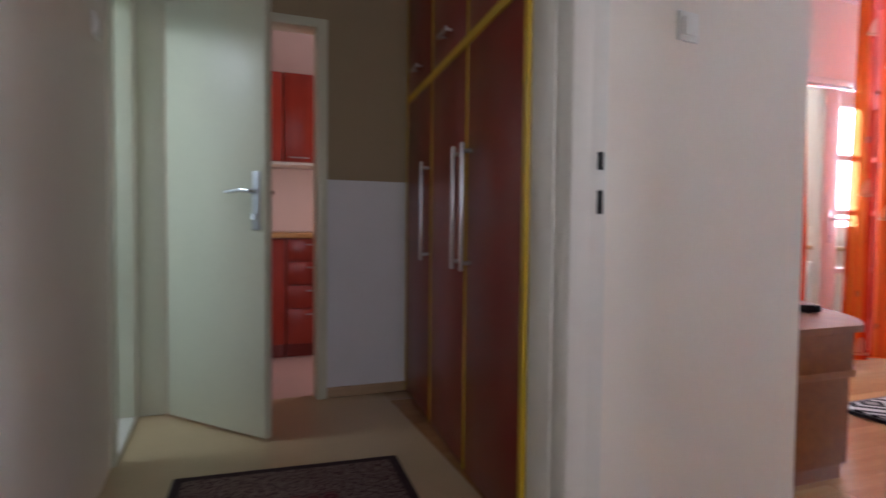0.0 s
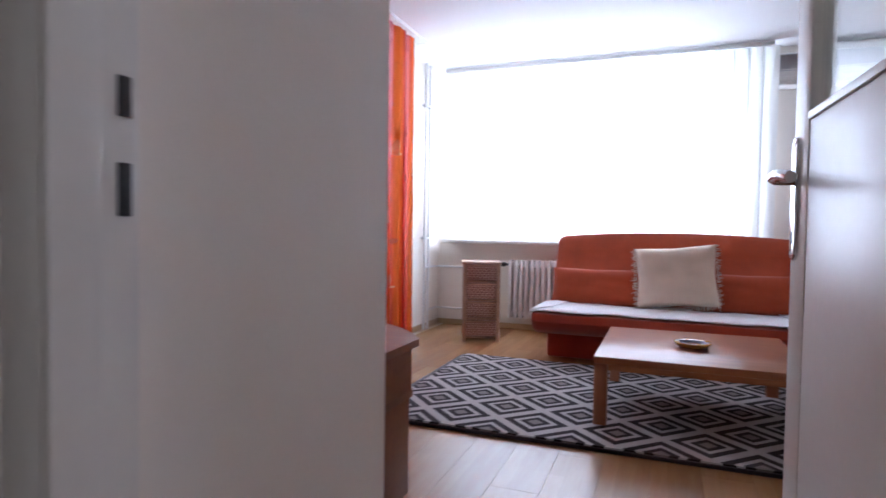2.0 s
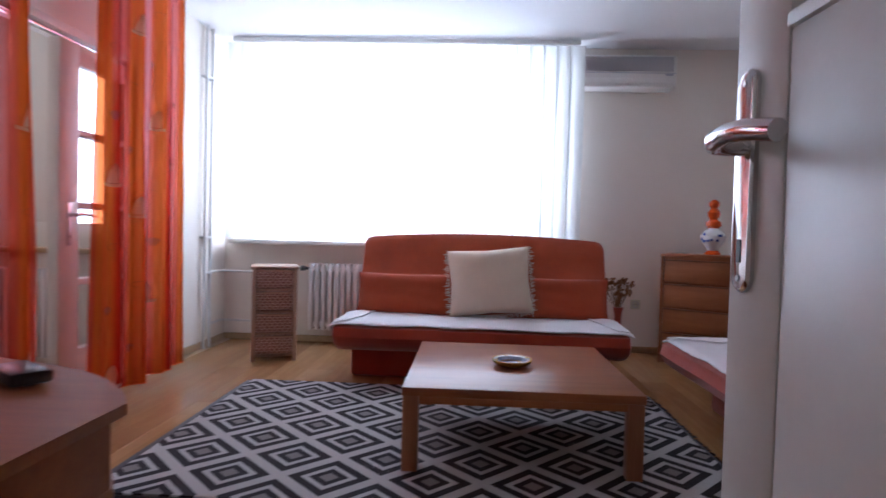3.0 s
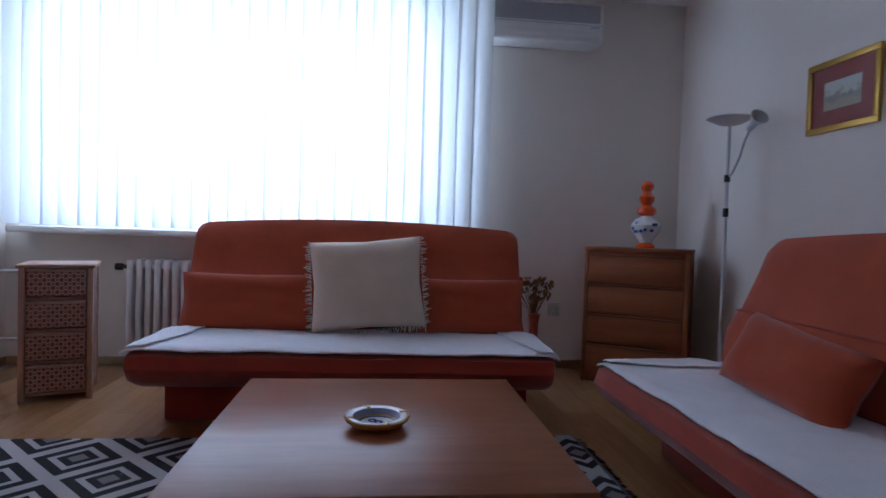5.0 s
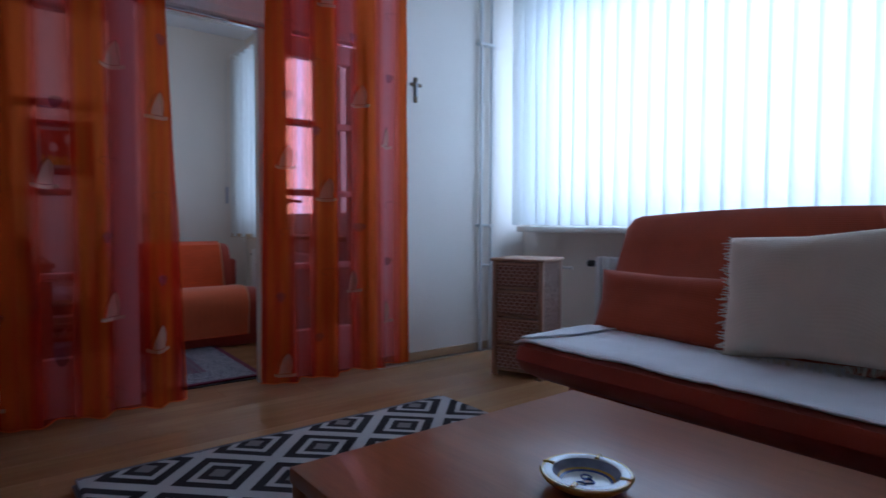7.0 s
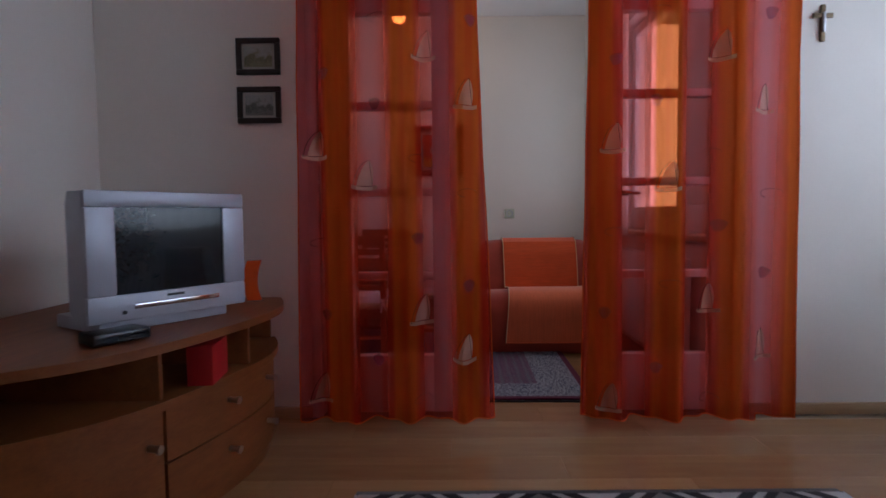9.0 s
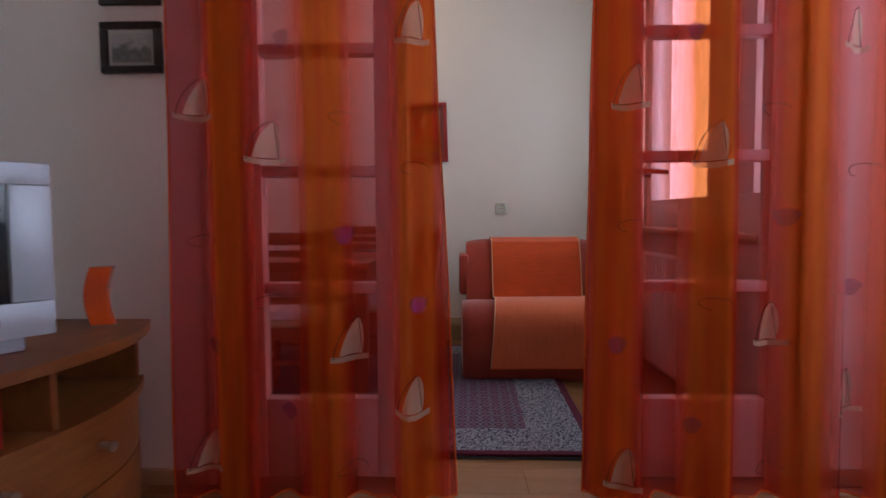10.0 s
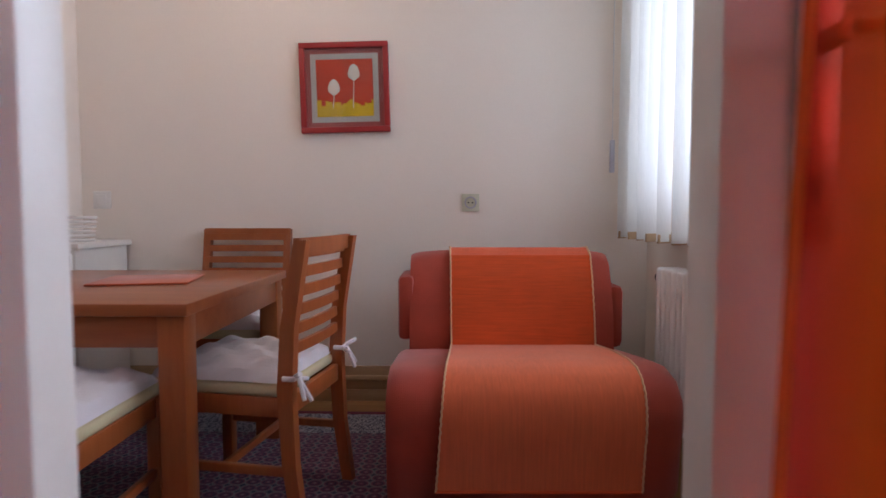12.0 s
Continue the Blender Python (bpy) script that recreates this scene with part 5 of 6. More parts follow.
def television():
    m = pose(2.927, 3.06, 0.60, 0, 0, 57.5) @ Matrix.Diagonal((1, 1, 0.95, 1))
    t = thing("television", m, "silver tube television with a dark screen on the stand", "television")
    w = 0.275
    part("foot", boxed(-w + 0.05, w - 0.05, 0.03, 0.30, 0.0, 0.045, 0.006), GREYPLASTIC, t)
    body = [[(-w, 0, 0.04), (w, 0, 0.04), (w, 0, 0.455), (-w, 0, 0.455)], [(-w, 0.08, 0.04), (w, 0.08, 0.04), (w, 0.08, 0.455), (-w, 0.08, 0.455)],
            [(-w * 0.8, 0.22, 0.06), (w * 0.8, 0.22, 0.06), (w * 0.8, 0.22, 0.42), (-w * 0.8, 0.22, 0.42)], [(-w * 0.5, 0.40, 0.10), (w * 0.5, 0.40, 0.10), (w * 0.5, 0.40, 0.36), (-w * 0.5, 0.40, 0.36)]]
    bm = loft([[Vector(p) for p in r] for r in body])
    part("cabinet", bm, GREYPLASTIC, t)
    part("bezel", boxed(-w, w, -0.012, 0.0, 0.405, 0.458, 0.005), GREYPLASTIC, t)
    part("bezel", boxed(-w, w, -0.012, 0.0, 0.04, 0.125, 0.005), GREYPLASTIC, t)
    part("bezel", boxed(-w, -w + 0.088, -0.012, 0.0, 0.125, 0.405, 0.005), GREYPLASTIC, t)
    part("bezel", boxed(w - 0.088, w, -0.012, 0.0, 0.125, 0.405, 0.005), GREYPLASTIC, t)

    def scr(u, v):
        a, b = 2 * u - 1, 2 * v - 1
        return Vector((a * (w - 0.085), -0.004 - 0.0012 * (1 - a * a) * (1 - b * b), 0.265 + b * 0.142))
    part("screen", sheet(scr, 16, 12), SCREEN, t, "dark curved glass screen")
    part("flap", boxed(-0.14, 0.16, -0.018, -0.010, 0.075, 0.092, 0.003), CHROME, t, "silver control flap")
    part("badge", boxed(-0.03, 0.03, -0.014, -0.011, 0.104, 0.112), DARKPLASTIC, t)
    part("indicator", rods(((-0.17, -0.010, 0.068), (-0.17, -0.016, 0.068), 0.007), seg=10), DARKPLASTIC, t)


television()


def set_top_box():
    m = pose(2.885, 2.79, 0.601, 0, 0, 57.5)
    s = thing("set_top_box", m, "black set-top box on the stand", "set-top box")
    part("case", boxed(-0.08, 0.08, -0.045, 0.045, 0.004, 0.036, 0.006), DARKPLASTIC, s)
    part("front", boxed(-0.075, 0.075, -0.048, -0.043, 0.008, 0.032, 0.002), SCREEN, s)
    for sx in (-0.06, 0.06):
        part("foot", boxed(sx - 0.01, sx + 0.01, -0.01, 0.01, 0.0, 0.006), DARKPLASTIC, s)


set_top_box()


def curved_vase():
    v = thing("curved_vase", at(3.035, 3.57, 0.601, 20), "orange curved rectangular ceramic vase on the stand", "vase")

    def ring(z):
        c = 0.028 * math.cos((z / 0.17 - 0.5) * 2.4)
        w, d = 0.029, 0.02
        return [Vector((-w - c, -d, z)), Vector((w - c, -d, z)), Vector((w - c, d, z)), Vector((-w - c, d, z))]
    part("body", loft([ring(0.006 + 0.165 * i / 14) for i in range(15)]), ORANGEGLASS, v)
    part("foot", boxed(-0.046, 0.022, -0.02, 0.02, 0.0, 0.008, 0.002), GLASS, v, "clear glass foot")


curved_vase()

gb = thing("gift_box", at(3.045, 3.03, 0.4245, 6), "bright red card bag in the open shelf", "gift bag")
part("bag", boxed(-0.04, 0.04, -0.085, 0.085, 0, 0.125, 0.003), REDBOX, gb)
part("flap", boxed(-0.042, -0.036, -0.03, 0.03, 0.06, 0.127, 0.002), REDPANEL, gb)


# ---- curtains ----
CURT_Y = 3.61


def fold(x, z, seed):
    k = 1.0 - 0.35 * z / 2.6
    return (0.030 * math.sin(x * 25 + seed + 0.5 * math.sin(x * 7)) + 0.016 * math.sin(x * 57 + 2 * seed)) * (0.45 + 0.75 * (1 - z / 2.6)) + 0.012 * noise.noise(Vector((x * 4, z * 0.8, seed))) * k


def curtain(name, xb0, xb1, xt0, xt1, seed, label):
    top = CEIL_Z - 0.03

    def place(u, v):
        z = 0.075 + (top - 0.075) * v
        a, b = xb0 + (xt0 - xb0) * v, xb1 + (xt1 - xb1) * v
        x = a + (b - a) * u + 0.006 * noise.noise(Vector((u * 3, z * 2.2, seed)))
        return x, z
    c = thing(name, at((xb0 + xb1) / 2, CURT_Y, 0), label, "curtain", "doorway curtains")
    cx = (xb0 + xb1) / 2

    def fn(u, v):
        x, z = place(u, v)
        hem = 0.008 * noise.noise(Vector((x * 6, 0, seed + 3))) * max(0, 1 - v * 8)
        return Vector((x - cx, fold(x, z, seed), z + hem))
    cloth = sheet(fn, 220, 40)
    lay = cloth.loops.layers.uv.new("cloth")
    for face in cloth.faces:
        for lp in face.loops:
            co = lp.vert.co
            lp[lay].uv = (co.x + cx, co.z)
    part("cloth", cloth, SHEER, c, "sheer orange and red striped voile")
    # selvedge lines
    for u in (0.0, 1.0):
        pts = [fn(u, j / 40) for j in range(41)]
        part("selvedge", tube(pts, 0.003, 5), HEM, c, "orange stitched edge")
    pts = [fn(i / 170, 0) for i in range(171)]
    part("hem", tube(pts, 0.0035, 5), HEM, c, "orange stitched hem")
    # printed sailing boats and purple blots
    rnd = random.Random(int(seed * 10))
    n = 0
    for col in range(4):
        for row in range(7):
            u = (col + 0.5 + rnd.uniform(-0.16, 0.16)) / 4
            z = 0.14 + row * 0.36 + (col % 2) * 0.18 + rnd.uniform(-0.04, 0.04)
            if z > 2.45:
                continue
            x0 = xb0 + (xb1 - xb0) * u

            def drape(px, pz, lift):
                x = x0 + px
                return Vector((x - cx, fold(x, z + pz, seed) - lift, z + pz))
            kind = (col + row) % 3
            if kind == 0:
                sail = sheet(lambda a, b: drape((a - 0.5) * 0.058 * max(0.03, 1 - b * b) ** 0.6 + 0.018 * b, 0.008 + b * 0.105, 0.003), 4, 6)
                mo = part("sail_print", sail, PRINT, c, "printed cream sail")
                hull = sheet(lambda a, b: drape((a - 0.5) * 0.10, -0.012 + 0.016 * b + 0.02 * (2 * a - 1) ** 2 * 0.4, 0.004), 5, 1)
                part("hull_print", hull, PRINT, mo)
                bm = bmesh.new()
                pts = [drape(-0.044 * max(0.0, 1 - b * b) ** 0.6 + 0.018 * b, 0.004 + b * 0.115, 0.005) for b in [i / 8 for i in range(9)]] + [drape(0.018 + 0.012 * k, 0.112 - 0.104 * k, 0.005) for k in (0.3, 0.6, 1.0)] + [drape(0.03 - 0.074 * k, 0.006, 0.005) for k in (0.5, 1.0)]
                part("outline", tube(pts, 0.0018, 5), INK, mo, "dark printed outline")
            elif kind == 1:
                part("blot_print", sheet(lambda a, b: drape(0.024 * b * math.cos(a * 6.283) * (1 + 0.2 * math.sin(a * 19)), 0.026 * b * math.sin(a * 6.283), 0.003), 16, 2), PURPLE, c, "printed purple blot")
            else:
                bm = bmesh.new()
                pts = [drape(0.04 * math.cos(t) + 0.01 * math.cos(2 * t), 0.016 * math.sin(t) * (1.2 + math.cos(t)) * 0.8, 0.004) for t in [i * 6.283 / 18 for i in range(15)]]
                part("scroll_print", tube(pts, 0.0012, 5), INK, c, "thin printed scroll")
    return c


def veil(name, colour, mixv):
    m, nt, b = nodes_of(name)
    out = nt.nodes["Material Output"]
    tr, df, tl = nt.nodes.new("ShaderNodeBsdfTransparent"), nt.nodes.new("ShaderNodeBsdfDiffuse"), nt.nodes.new("ShaderNodeBsdfTranslucent")
    df.inputs[0].default_value = tl.inputs[0].default_value = (*colour, 1)
    a, c = nt.nodes.new("ShaderNodeMixShader"), nt.nodes.new("ShaderNodeMixShader")
    a.inputs[0].default_value, c.inputs[0].default_value = 0.4, mixv
    nt.links.new(df.outputs[0], a.inputs[1])
    nt.links.new(tl.outputs[0], a.inputs[2])
    nt.links.new(tr.outputs[0], c.inputs[1])
    nt.links.new(a.outputs[0], c.inputs[2])
    nt.links.new(c.outputs[0], out.inputs[0])
    return m


PRINT = veil("cream_print", (0.86, 0.66, 0.50), 0.50)
INK = veil("brown_print", (0.34, 0.07, 0.10), 0.32)
PURPLE = veil("purple_print", (0.42, 0.05, 0.22), 0.42)
HEM = veil("orange_hem", (0.80, 0.17, 0.03), 0.75)
curtain("curtain", 3.195, 4.03, 3.225, 3.93, 1.3, "sheer orange voile curtain with printed sailing boats")
curtain("curtain", 4.405, 5.30, 4.44, 5.29, 4.1, "sheer orange voile curtain with printed sailing boats")
rl = thing("curtain_rail", at(4.2, CURT_Y, CEIL_Z - 0.03), "white curtain rail fixed to the ceiling", "curtain rail")
part("rail", boxed(-1.25, 1.25, -0.045, 0.045, 0.004, 0.03, 0.004), WHITEMETAL, rl)
for sx in (-1, 1):
    part("end_cap", boxed(sx * 1.26 - 0.012, sx * 1.26 + 0.012, -0.047, 0.047, 0.002, 0.03, 0.004), PLASTIC, rl)


# ---- dining room things ----
def dining_table():
    t = thing("dining_table", at(2.985, 5.23), "reddish brown veneer dining table on the patterned rug", "table")
    a, b, h = 0.62, 0.45, 0.68
    part("tabletop", boxed(-a, a, -b, b, h - 0.032, h, 0.005), TABLEW, t)
    for x0, x1, y0, y1 in ((-a + 0.05, a - 0.05, -b + 0.02, -b + 0.04), (-a + 0.05, a - 0.05, b - 0.04, b - 0.02), (-a + 0.02, -a + 0.04, -b + 0.05, b - 0.05), (a - 0.04, a - 0.02, -b + 0.05, b - 0.05)):
        part("apron", boxed(x0, x1, y0, y1, h - 0.115, h - 0.030, 0.002), TABLEW, t)
    for sx in (-1, 1):
        for sy in (-1, 1):
            part("leg", boxed(sx * (a - 0.05) - 0.035, sx * (a - 0.05) + 0.035, sy * (b - 0.05) - 0.035, sy * (b - 0.05) + 0.035, 0.008, h - 0.03, 0.004), CHAIRW, t)


dining_table()
solo("placemat", boxed(-0.15, 0.15, -0.14, 0.14, 0.0, 0.007, 0.003), MATO, "woven orange placemat on the dining table", "placemat", at(3.25, 5.29, 0.681, 12))
np_ = thing("napkins", at(2.82, 5.02, 0.681, 15), "white paper napkins in a holder on the table", "napkin holder")
part("holder", boxed(-0.05, 0.05, -0.02, 0.02, 0, 0.03, 0.003), STEEL, np_)
part("napkin", boxed(-0.06, 0.06, -0.012, 0.012, 0.005, 0.085, 0.004), PADW, np_)


def dining_chair(m):
    """Slatted-back chair; local +y is the way its sitter faces."""
    c = thing("dining_chair", m, "reddish beech slat-back dining chair with tied seat pad", "chair", "chairs round the dining table")
    w, h = 0.188, 0.835
    for s in (-1, 1):
        pts = [(-0.235, 0.008), (-0.205, 0.22), (-0.195, 0.43), (-0.205, 0.60), (-0.245, h)]
        rings = []
        for y, z in pts:
            k = 0.017 + 0.005 * (1 - abs(z - 0.43) / 0.47)
            rings.append([Vector((s * w - 0.016, y - k, z)), Vector((s * w + 0.016, y - k, z)), Vector((s * w + 0.016, y + k, z)), Vector((s * w - 0.016, y + k, z))])
        part("back_post", loft(rings), CHAIRW, c)
        part("front_leg", boxed(s * w - 0.018, s * w + 0.018, 0.182, 0.218, 0.008, 0.41, 0.004), CHAIRW, c)
        part("side_rail", boxed(s * w - 0.010, s * w + 0.010, -0.19, 0.19, 0.355, 0.41, 0.003), CHAIRW, c)
        part("side_stretcher", boxed(s * w - 0.009, s * w + 0.009, -0.20, 0.19, 0.19, 0.215, 0.003), CHAIRW, c)
    part("front_rail", boxed(-w, w, 0.19, 0.21, 0.355, 0.41, 0.003), CHAIRW, c)
    part("back_rail", boxed(-w, w, -0.205, -0.185, 0.355, 0.41, 0.003), CHAIRW, c)
    part("stretcher", boxed(-w, w, -0.009, 0.009, 0.19, 0.212, 0.003), CHAIRW, c)
    for i in range(6):
        z = 0.52 + i * 0.053
        y = -0.205 - 0.04 * (z - 0.60) / 0.295 if z > 0.6 else -0.203
        part("slat", sheet(lambda u, v, y=y, z=z: Vector(((u - 0.5) * 2 * w, y - 0.012 * math.sin(math.pi * u), z + 0.03 * v)), 8, 1, 0.014), CHAIRW, c)
    part("crest_rail", sheet(lambda u, v: Vector(((u - 0.5) * 2 * (w + 0.012), -0.242 - 0.012 * math.sin(math.pi * u), h - 0.04 + 0.045 * v)), 8, 1, 0.018), CHAIRW, c)
    part("seat", boxed(-w - 0.008, w + 0.008, -0.185, 0.225, 0.408, 0.445, 0.014, 3), PADY, c, "pale yellow upholstered seat")

    def pad(u, v):
        a, b = 2 * u - 1, 2 * v - 1
        e = max(0.0, (1 - a ** 6) * (1 - b ** 6)) ** 0.5
        tuft = 0.5 + 0.5 * math.cos(a * 9.4) * math.cos(b * 9.4)
        return Vector((a * 0.192, 0.02 + b * 0.20, 0.446 + 0.062 * e * (0.58 + 0.42 * tuft)))
    pd = part("seat_pad", sheet(pad, 30, 30), PADW, c, "white quilted seat pad")
    for s in (-1, 1):
        bm = rods(((s * w, -0.21, 0.465), (s * w - 0.03 * s, -0.245, 0.455), 0.006), ((s * w, -0.23, 0.465), (s * w + 0.02 * s, -0.255, 0.41), 0.006), ((s * w, -0.23, 0.465), (s * w - 0.01 * s, -0.262, 0.40), 0.006),
                  ((s * w, -0.215, 0.465), (s * w + 0.035 * s, -0.25, 0.485), 0.007), seg=6)
        box(bm, s * w - 0.024, s * w + 0.024, -0.228, -0.19, 0.458, 0.472, 0.004)
        part("tie", bm, PADW, pd, "white cotton tie")
    return c


chair = dining_chair(at(3.66, 5.11, 0.0, 80))
copy_thing(chair, at(3.315, 5.85, 0.0, 180))
copy_thing(chair, at(3.27, 4.70, 0.0, 0))
copy_thing(chair, at(2.84, 4.93, 0.0, 0))


def armchair():
    a = thing("armchair", at(4.51, 5.05), "rust upholstered armless chair with an orange woven throw", "armchair")
    w = 0.44

    def ring(x, k, pts, c):
        return [Vector((x, c[0] + (y - c[0]) * k, c[1] + (z - c[1]) * k + 0.006 * noise_at(x * 5, y * 5, z * 5))) for y, z in pts]
    base = [(0.03, 0.0), (-0.01, 0.06), (-0.025, 0.20), (-0.045, 0.29), (-0.035, 0.36), (0.02, 0.41), (0.12, 0.428), (0.30, 0.412), (0.50, 0.385), (0.62, 0.365), (0.70, 0.34), (0.70, 0.0)]
    xs = [-w, -w + 0.015, -w + 0.045, -w + 0.10, -0.25, -0.1, 0.1, 0.25, w - 0.10, w - 0.045, w - 0.015, w]
    ks = [0.935, 0.970, 0.99, 1, 1, 1, 1, 1, 1, 0.99, 0.970, 0.935]
    part("seat", loft([ring(x, k, base, (0.35, 0.2)) for x, k in zip(xs, ks)]), ARMC, a)
    back = [(0.56, 0.36), (0.575, 0.50), (0.62, 0.64), (0.66, 0.72), (0.71, 0.755), (0.79, 0.75), (0.84, 0.70), (0.86, 0.40), (0.84, 0.03), (0.71, 0.03), (0.69, 0.36)]
    wb = w - 0.035
    xb = [-wb, -wb + 0.015, -wb + 0.045, -wb + 0.10, -0.25, -0.1, 0.1, 0.25, wb - 0.10, wb - 0.045, wb - 0.015, wb]
    part("backrest", loft([ring(x, k, back, (0.71, 0.5)) for x, k in zip(xb, ks)]), ARMC, a)
    part("skirt_fold", boxed(-w - 0.012, -w + 0.05, 0.60, 0.86, 0.40, 0.66, 0.02), ARMC, a, "loose fold of the cover")
    part("skirt_fold", boxed(w - 0.05, w + 0.02, 0.62, 0.86, 0.36, 0.62, 0.03), ARMC, a, "loose fold of the cover")
    return a


armchair()


EDGING = weave("apricot_twine", (0.70, 0.42, 0.22), 0.1, 200, 0.6)


def throw():
    t = thing("throw", at(4.49, 5.05), "orange woven throw with cream edging laid over the armchair", "throw")
    prof = [(0.80, 0.758), (0.72, 0.764), (0.655, 0.735), (0.612, 0.645), (0.568, 0.50), (0.552, 0.435), (0.540, 0.392)]
    front = [(0.540, 0.392), (0.42, 0.408), (0.30, 0.424), (0.20, 0.433), (0.12, 0.438), (0.05, 0.434), (0.005, 0.416), (-0.035, 0.380), (-0.054, 0.330), (-0.058, 0.270), (-0.048, 0.20), (-0.042, 0.14), (-0.038, 0.085)]

    def along(pts, v):
        f = v * (len(pts) - 1)
        i = min(int(f), len(pts) - 2)
        p, q = Vector(pts[i]), Vector(pts[i + 1])
        return p + (q - p) * (f - i)

    def up(u, v):
        p = along(prof, v)
        wd = 0.285 - 0.005 * v
        return Vector((0.06 + (2 * u - 1) * wd, p.x - 0.004, p.y + 0.004))

    def down(u, v):
        p = along(front, v)
        wd = 0.280 + 0.022 * v
        return Vector((0.06 - 0.03 * v + (2 * u - 1) * wd, p.x - 0.005 + 0.004 * noise_at(u * 4, v * 3, 2), p.y + 0.005))
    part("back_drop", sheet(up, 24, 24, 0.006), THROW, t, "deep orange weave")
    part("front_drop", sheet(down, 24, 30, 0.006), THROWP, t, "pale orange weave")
    for fn in (up, down):
        for u in (0, 1):
            pts = [fn(u, i / 60) + Vector((0.0025 * (i % 2), -0.004, 0.002)) for i in range(61)]
            part("edging", tube(pts, 0.0034, 6), EDGING, t, "cream twisted edging")
    bm = rods((down(0, 1), down(1, 1), 0.005), seg=6)
    part("edging", bm, THROW, t)


throw()


def flat_rug(name, m, a, b, material, label):
    r = thing(name, m, label, "rug")
    part("carpet", sheet(lambda u, v: Vector(((u - 0.5) * 2 * a, (v - 0.5) * 2 * b, 0.010 + 0.001 * noise_at(u * 7, v * 7, 5))), 30, 30, -0.008), material, r)
    for s in (-1, 1):
        part("binding", boxed(s * a - 0.006, s * a + 0.006, -b, b, 0.001, 0.012, 0.002), DARKPLASTIC, r)
        part("fringe", boxed(-a, a, s * b - 0.012, s * b + 0.012, 0.001, 0.007, 0.002), DARKPLASTIC, r)


flat_rug("dining_rug", at(3.60, 5.0, 0, -1.5), 1.0, 0.92, DINRUG, "navy and wine patterned oriental rug with pale border")
flat_rug("hall_rug", at(0.62, 2.63, 0, -4), 0.42, 0.6, HALLRUG, "dark wine patterned oriental rug in the hall")

sb = thing("sideboard", at(2.62, 5.93), "low white cabinet against the dining room wall", "cabinet")
part("body", boxed(-0.10, 0.10, -0.20, 0.19, 0.0, 0.76, 0.004), PAINT, sb)
part("top", boxed(-0.11, 0.12, -0.21, 0.2, 0.76, 0.785, 0.004), PAINT, sb)
part("door", boxed(-0.09, 0.09, -0.216, -0.20, 0.08, 0.74, 0.003), PAINT, sb)
bk = thing("basket", at(2.60, 5.93, 0.785), "small white wire basket on the cabinet", "basket")
for i in range(6):
    part("hoop", lathe([(0.07 + 0.002 * i, 0.02 * i), (0.074 + 0.002 * i, 0.02 * i + 0.004), (0.074 + 0.002 * i, 0.02 * i + 0.01), (0.07 + 0.002 * i, 0.02 * i + 0.013)], 20, False), PLASTIC, bk)

pl = thing("ceiling_lamp", at(3.50, 5.40, CEIL_Z), "small ceiling lamp with a warm bulb", "ceiling lamp")
part("rose", lathe([(0.05, -0.03), (0.06, -0.02), (0.06, 0.0), (0.01, 0.0)][::1], 24), PLASTIC, pl)
part("stem", rods(((0, 0, -0.20), (0, 0, -0.02), 0.008)), STEEL, pl)
bulb = lathe([(0.012, -0.29), (0.04, -0.275), (0.05, -0.245), (0.04, -0.215), (0.018, -0.195)], 20)
part("bulb", bulb, BULB, pl, "lit warm bulb")


# ---- hall and kitchen ----
def wardrobe():
    w = thing("wardrobe", at(1.232, 2.405, 0, -6.0), "built-in dark red wardrobe with yellow edges", "wardrobe")
    L = 1.75
    part("body", boxed(0.02, 0.55, 0.0, L, 0.0, CEIL_Z - 0.01), REDPANEL, w)
    part("edge", boxed(-0.004, 0.02, -0.006, 0.026, 0, CEIL_Z - 0.01, 0.003), YELLOW, w, "yellow edge strip")
    ys = [0.03, 0.58, 1.14, 1.72]
    for i, (a, b) in enumerate(zip(ys, ys[1:])):
        d = part("door", boxed(0.0, 0.018, a + 0.006, b - 0.006, 0.02, 1.66, 0.003), REDPANEL, w, "dark red laminate door")
        part("edge", boxed(-0.003, 0.019, b - 0.006, b + 0.006, 0.02, CEIL_Z - 0.02), YELLOW, w)
        u = part("upper_door", boxed(0.0, 0.018, a + 0.006, b - 0.006, 1.70, CEIL_Z - 0.03, 0.003), REDPANEL, w, "dark red laminate top door")
        hy = (b - 0.06) if i == 0 else (a + 0.06)
        hb = bmesh.new()
        box(hb, -0.045, -0.030, hy - 0.012, hy + 0.012, 0.80, 1.28, 0.004)
        rod(hb, (-0.036, hy, 0.83), (0.002, hy, 0.83), 0.008)
        rod(hb, (-0.036, hy, 1.25), (0.002, hy, 1.25), 0.008)
        part("handle", hb, STEEL, d, "long steel bar handle")
        ub = bmesh.new()
        box(ub, -0.035, -0.024, (a + b) / 2 - 0.07, (a + b) / 2 + 0.07, 1.78, 1.80, 0.003)
        rod(ub, (-0.03, (a + b) / 2 - 0.05, 1.79), (0.002, (a + b) / 2 - 0.05, 1.79), 0.006)
        rod(ub, (-0.03, (a + b) / 2 + 0.05, 1.79), (0.002, (a + b) / 2 + 0.05, 1.79), 0.006)
        part("handle", ub, STEEL, u, "steel bar handle")
    part("rail", boxed(-0.003, 0.019, 0.014, L, 1.662, 1.698), YELLOW, w, "yellow dividing rail")


wardrobe()


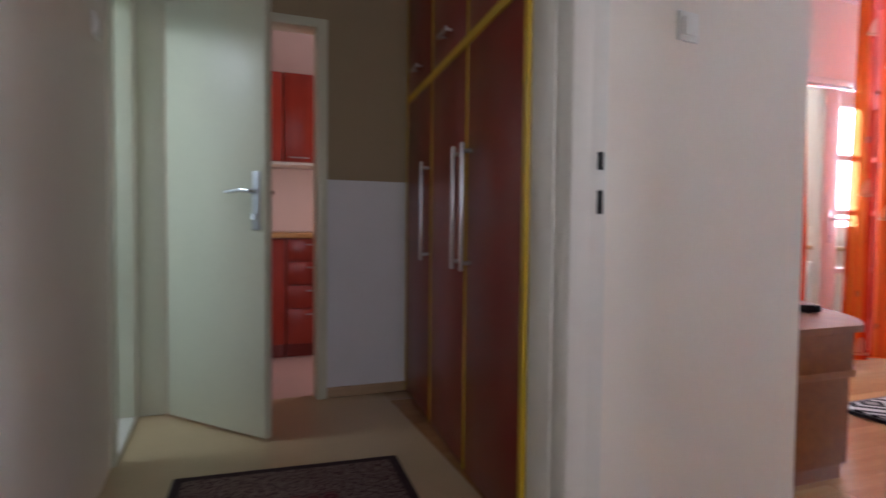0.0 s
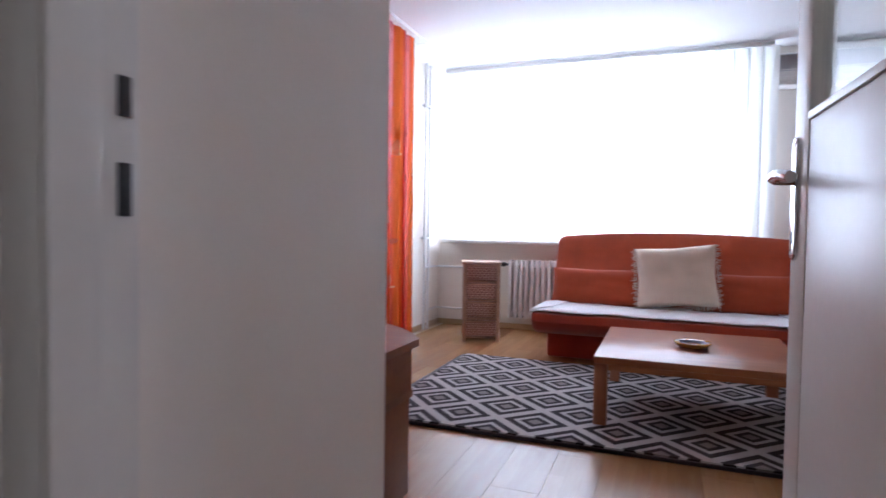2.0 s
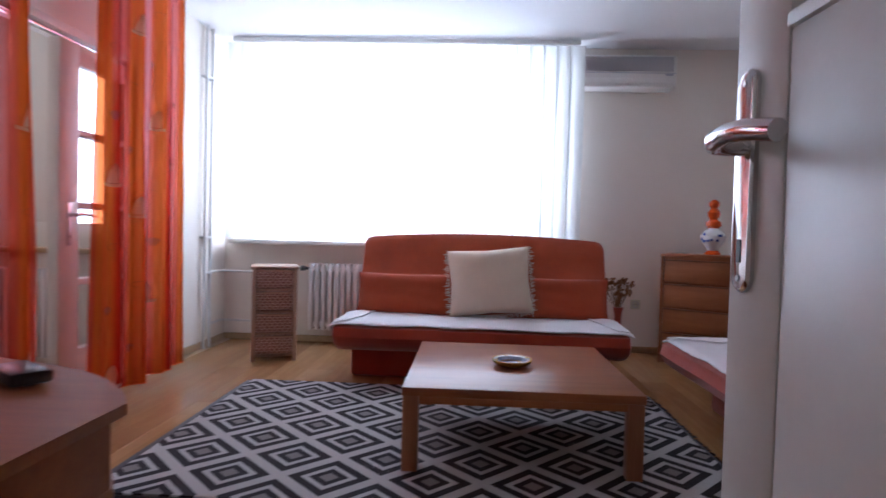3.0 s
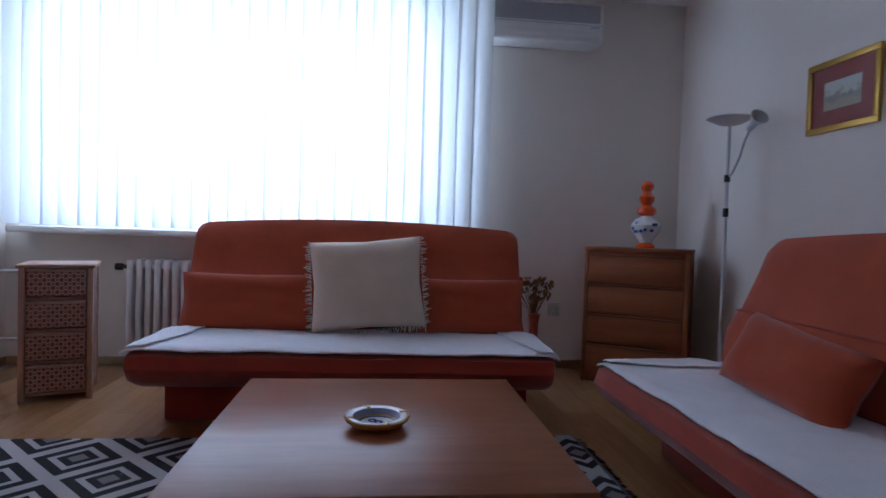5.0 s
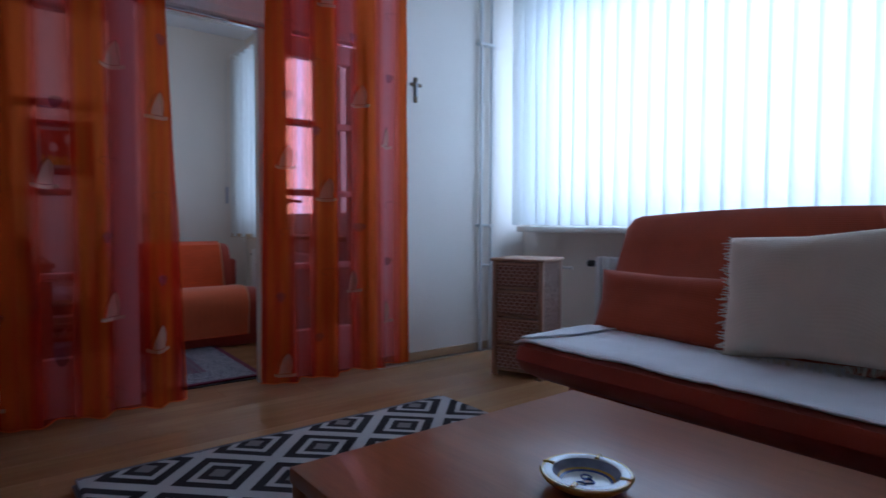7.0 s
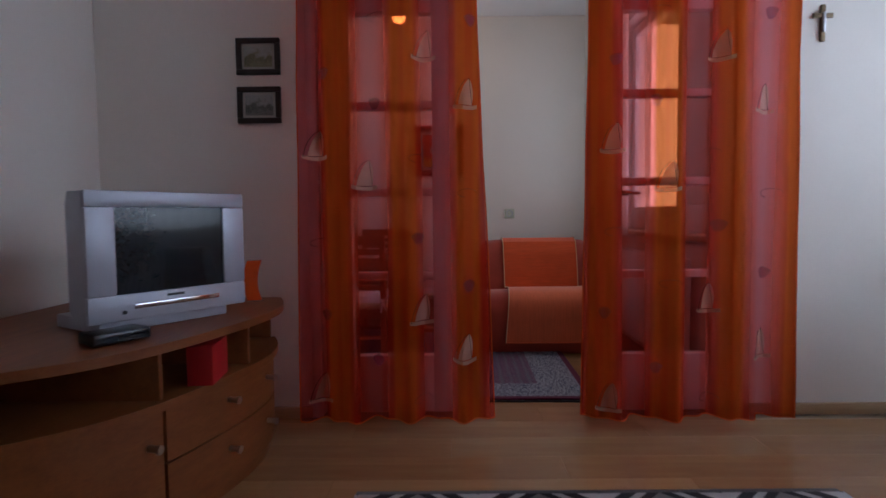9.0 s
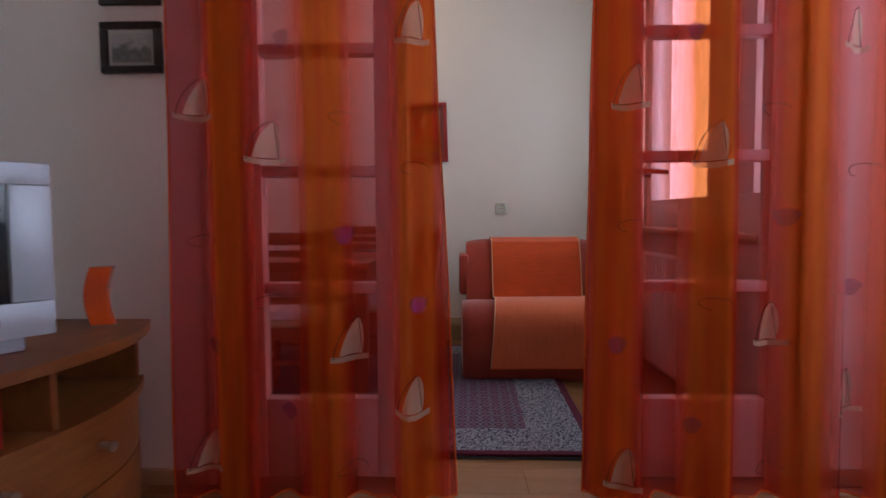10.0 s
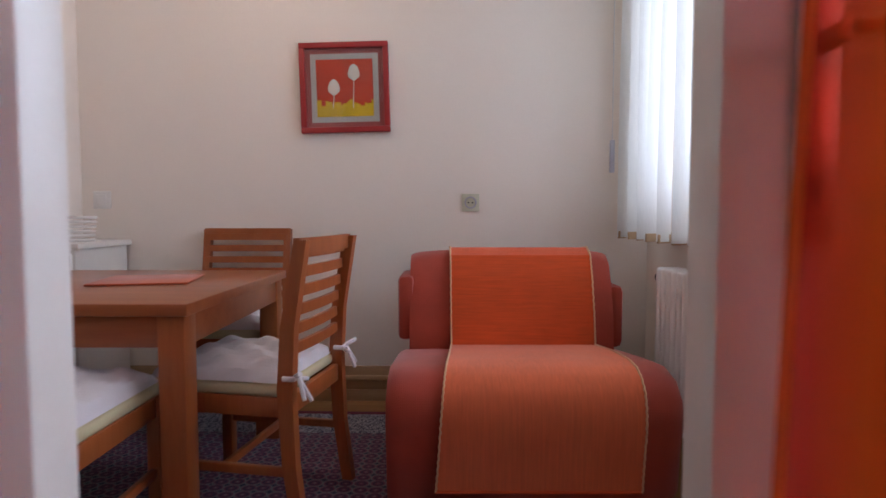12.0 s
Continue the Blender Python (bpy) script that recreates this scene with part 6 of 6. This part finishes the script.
def kitchen_base(x0, x1, drawers):
    k = thing("kitchen_base_cabinet", at((x0 + x1) / 2, 5.45), "cherry red kitchen base cabinet under the worktop", "kitchen cabinet", "kitchen base cabinets")
    a = (x1 - x0) / 2
    part("plinth", boxed(-a, a, -0.20, 0.26, 0, 0.10), REDPANEL, k)
    part("body", boxed(-a, a, -0.245, 0.26, 0.10, 0.87), KITCHEN, k)
    hs = [(0.11, 0.865)] if not drawers else [(0.11, 0.36), (0.37, 0.53), (0.54, 0.70), (0.71, 0.865)]
    for z0, z1 in hs:
        d = part("drawer" if drawers else "door", boxed(-a + 0.003, a - 0.003, -0.265, -0.246, z0, z1 - 0.004, 0.002), KITCHEN, k)
        hb = rods(((-0.07, -0.285, z1 - 0.04), (0.07, -0.285, z1 - 0.04), 0.005), ((-0.06, -0.285, z1 - 0.04), (-0.06, -0.264, z1 - 0.04), 0.004), ((0.06, -0.285, z1 - 0.04), (0.06, -0.264, z1 - 0.04), 0.004), seg=8)
        part("handle", hb, STEEL, d, "slim steel handle")


for i, (x0, dr) in enumerate(((0.0, False), (0.42, False), (0.845, True), (1.27, False))):
    kitchen_base(x0 + 0.002, x0 + 0.421, dr)
    uc = thing("kitchen_wall_cabinet", at(x0 + 0.2115, 5.56, 1.44), "cherry red kitchen wall cabinet", "kitchen cabinet", "kitchen wall cabinets")
    part("body", boxed(-0.2095, 0.2095, -0.14, 0.16, 0, 0.66), KITCHEN, uc)
    d = part("door", boxed(-0.2065, 0.2065, -0.16, -0.141, 0.003, 0.657, 0.002), KITCHEN, uc)
    part("handle", rods(((-0.17, -0.18, 0.03), (-0.03, -0.18, 0.03), 0.005), ((-0.16, -0.18, 0.03), (-0.16, -0.158, 0.03), 0.004), ((-0.04, -0.18, 0.03), (-0.04, -0.158, 0.03), 0.004), seg=8), STEEL, d)
    part("light_pelmet", boxed(-0.2095, 0.2095, -0.14, 0.16, -0.022, -0.001), PAINT, uc)
solo("worktop", boxed(0.002, 1.70, 5.165, 5.718, 0.872, 0.908, 0.004), WORKTOP, "pale wood kitchen worktop", "worktop")
structure("backsplash", boxed(0.0, 1.70, 5.708, 5.721, 0.912, 1.41), PINKWALL, "pale pink splashback", "wall")
socket(at(0.70, 5.707, 1.05))

# bathroom tiles and towel seen past the frame
tiles = structure("tiling", boxed(-1.898, -0.13, 4.252, 4.259, 0, 2.3), CEIL, "white bathroom wall tiles", "tiles")
tm = finish(boxed(-0.098, 0.098, -0.006, 0.0, 0.0, 0.196, 0.002), "tile", TILEW)
for i in range(8):
    for j in range(11):
        t = new("tile", tm)
        t.parent = tiles
        t.matrix_local = pose(-0.24 - i * 0.20, 4.252, 0.004 + j * 0.20)
wb = thing("washbasin", at(-0.62, 4.02, 0), "white ceramic washbasin on the tiled wall", "washbasin")
part("bowl", boxed(-0.28, 0.28, -0.20, 0.225, 0.66, 0.82, 0.05, 4), CERAMIC, wb)
part("pedestal", lathe([(0.10, 0.0), (0.085, 0.05), (0.07, 0.4), (0.09, 0.67)], 24), CERAMIC, wb)

# laminate planks of the living and dining floor
plank_w, plank_l = 0.195, 1.28
pm = {}
rnd = random.Random(21)


def plank_mesh(length):
    key = round(length, 3)
    if key not in pm:
        pm[key] = finish(boxed(0.0003, length - 0.0003, 0.0003, plank_w - 0.0003, -0.010, 0.0, 0.0005, 1), "plank", FLOORW, smooth=False)
    return pm[key]


floor_l = structure("floor_planks", boxed(1.28, WALL_E, WALL_S - 0.1, DIN_N, -0.0112, -0.0102), SKIRT, "beech laminate plank floor", "floor")
y = -0.70
row = 0
while y < DIN_N:
    lo = 1.28 if y < 3.8 else 2.42
    hi = WALL_E if y < 3.75 else DIN_E
    x = lo - (row % 3) * plank_l / 3
    while x < hi:
        a, b = max(x, lo), min(x + plank_l, hi)
        if b - a > 0.03:
            p = new("plank", plank_mesh(b - a))
            p.parent = floor_l
            p.matrix_local = pose(a, y, 0.0)
        x += plank_l
    y += plank_w
    row += 1
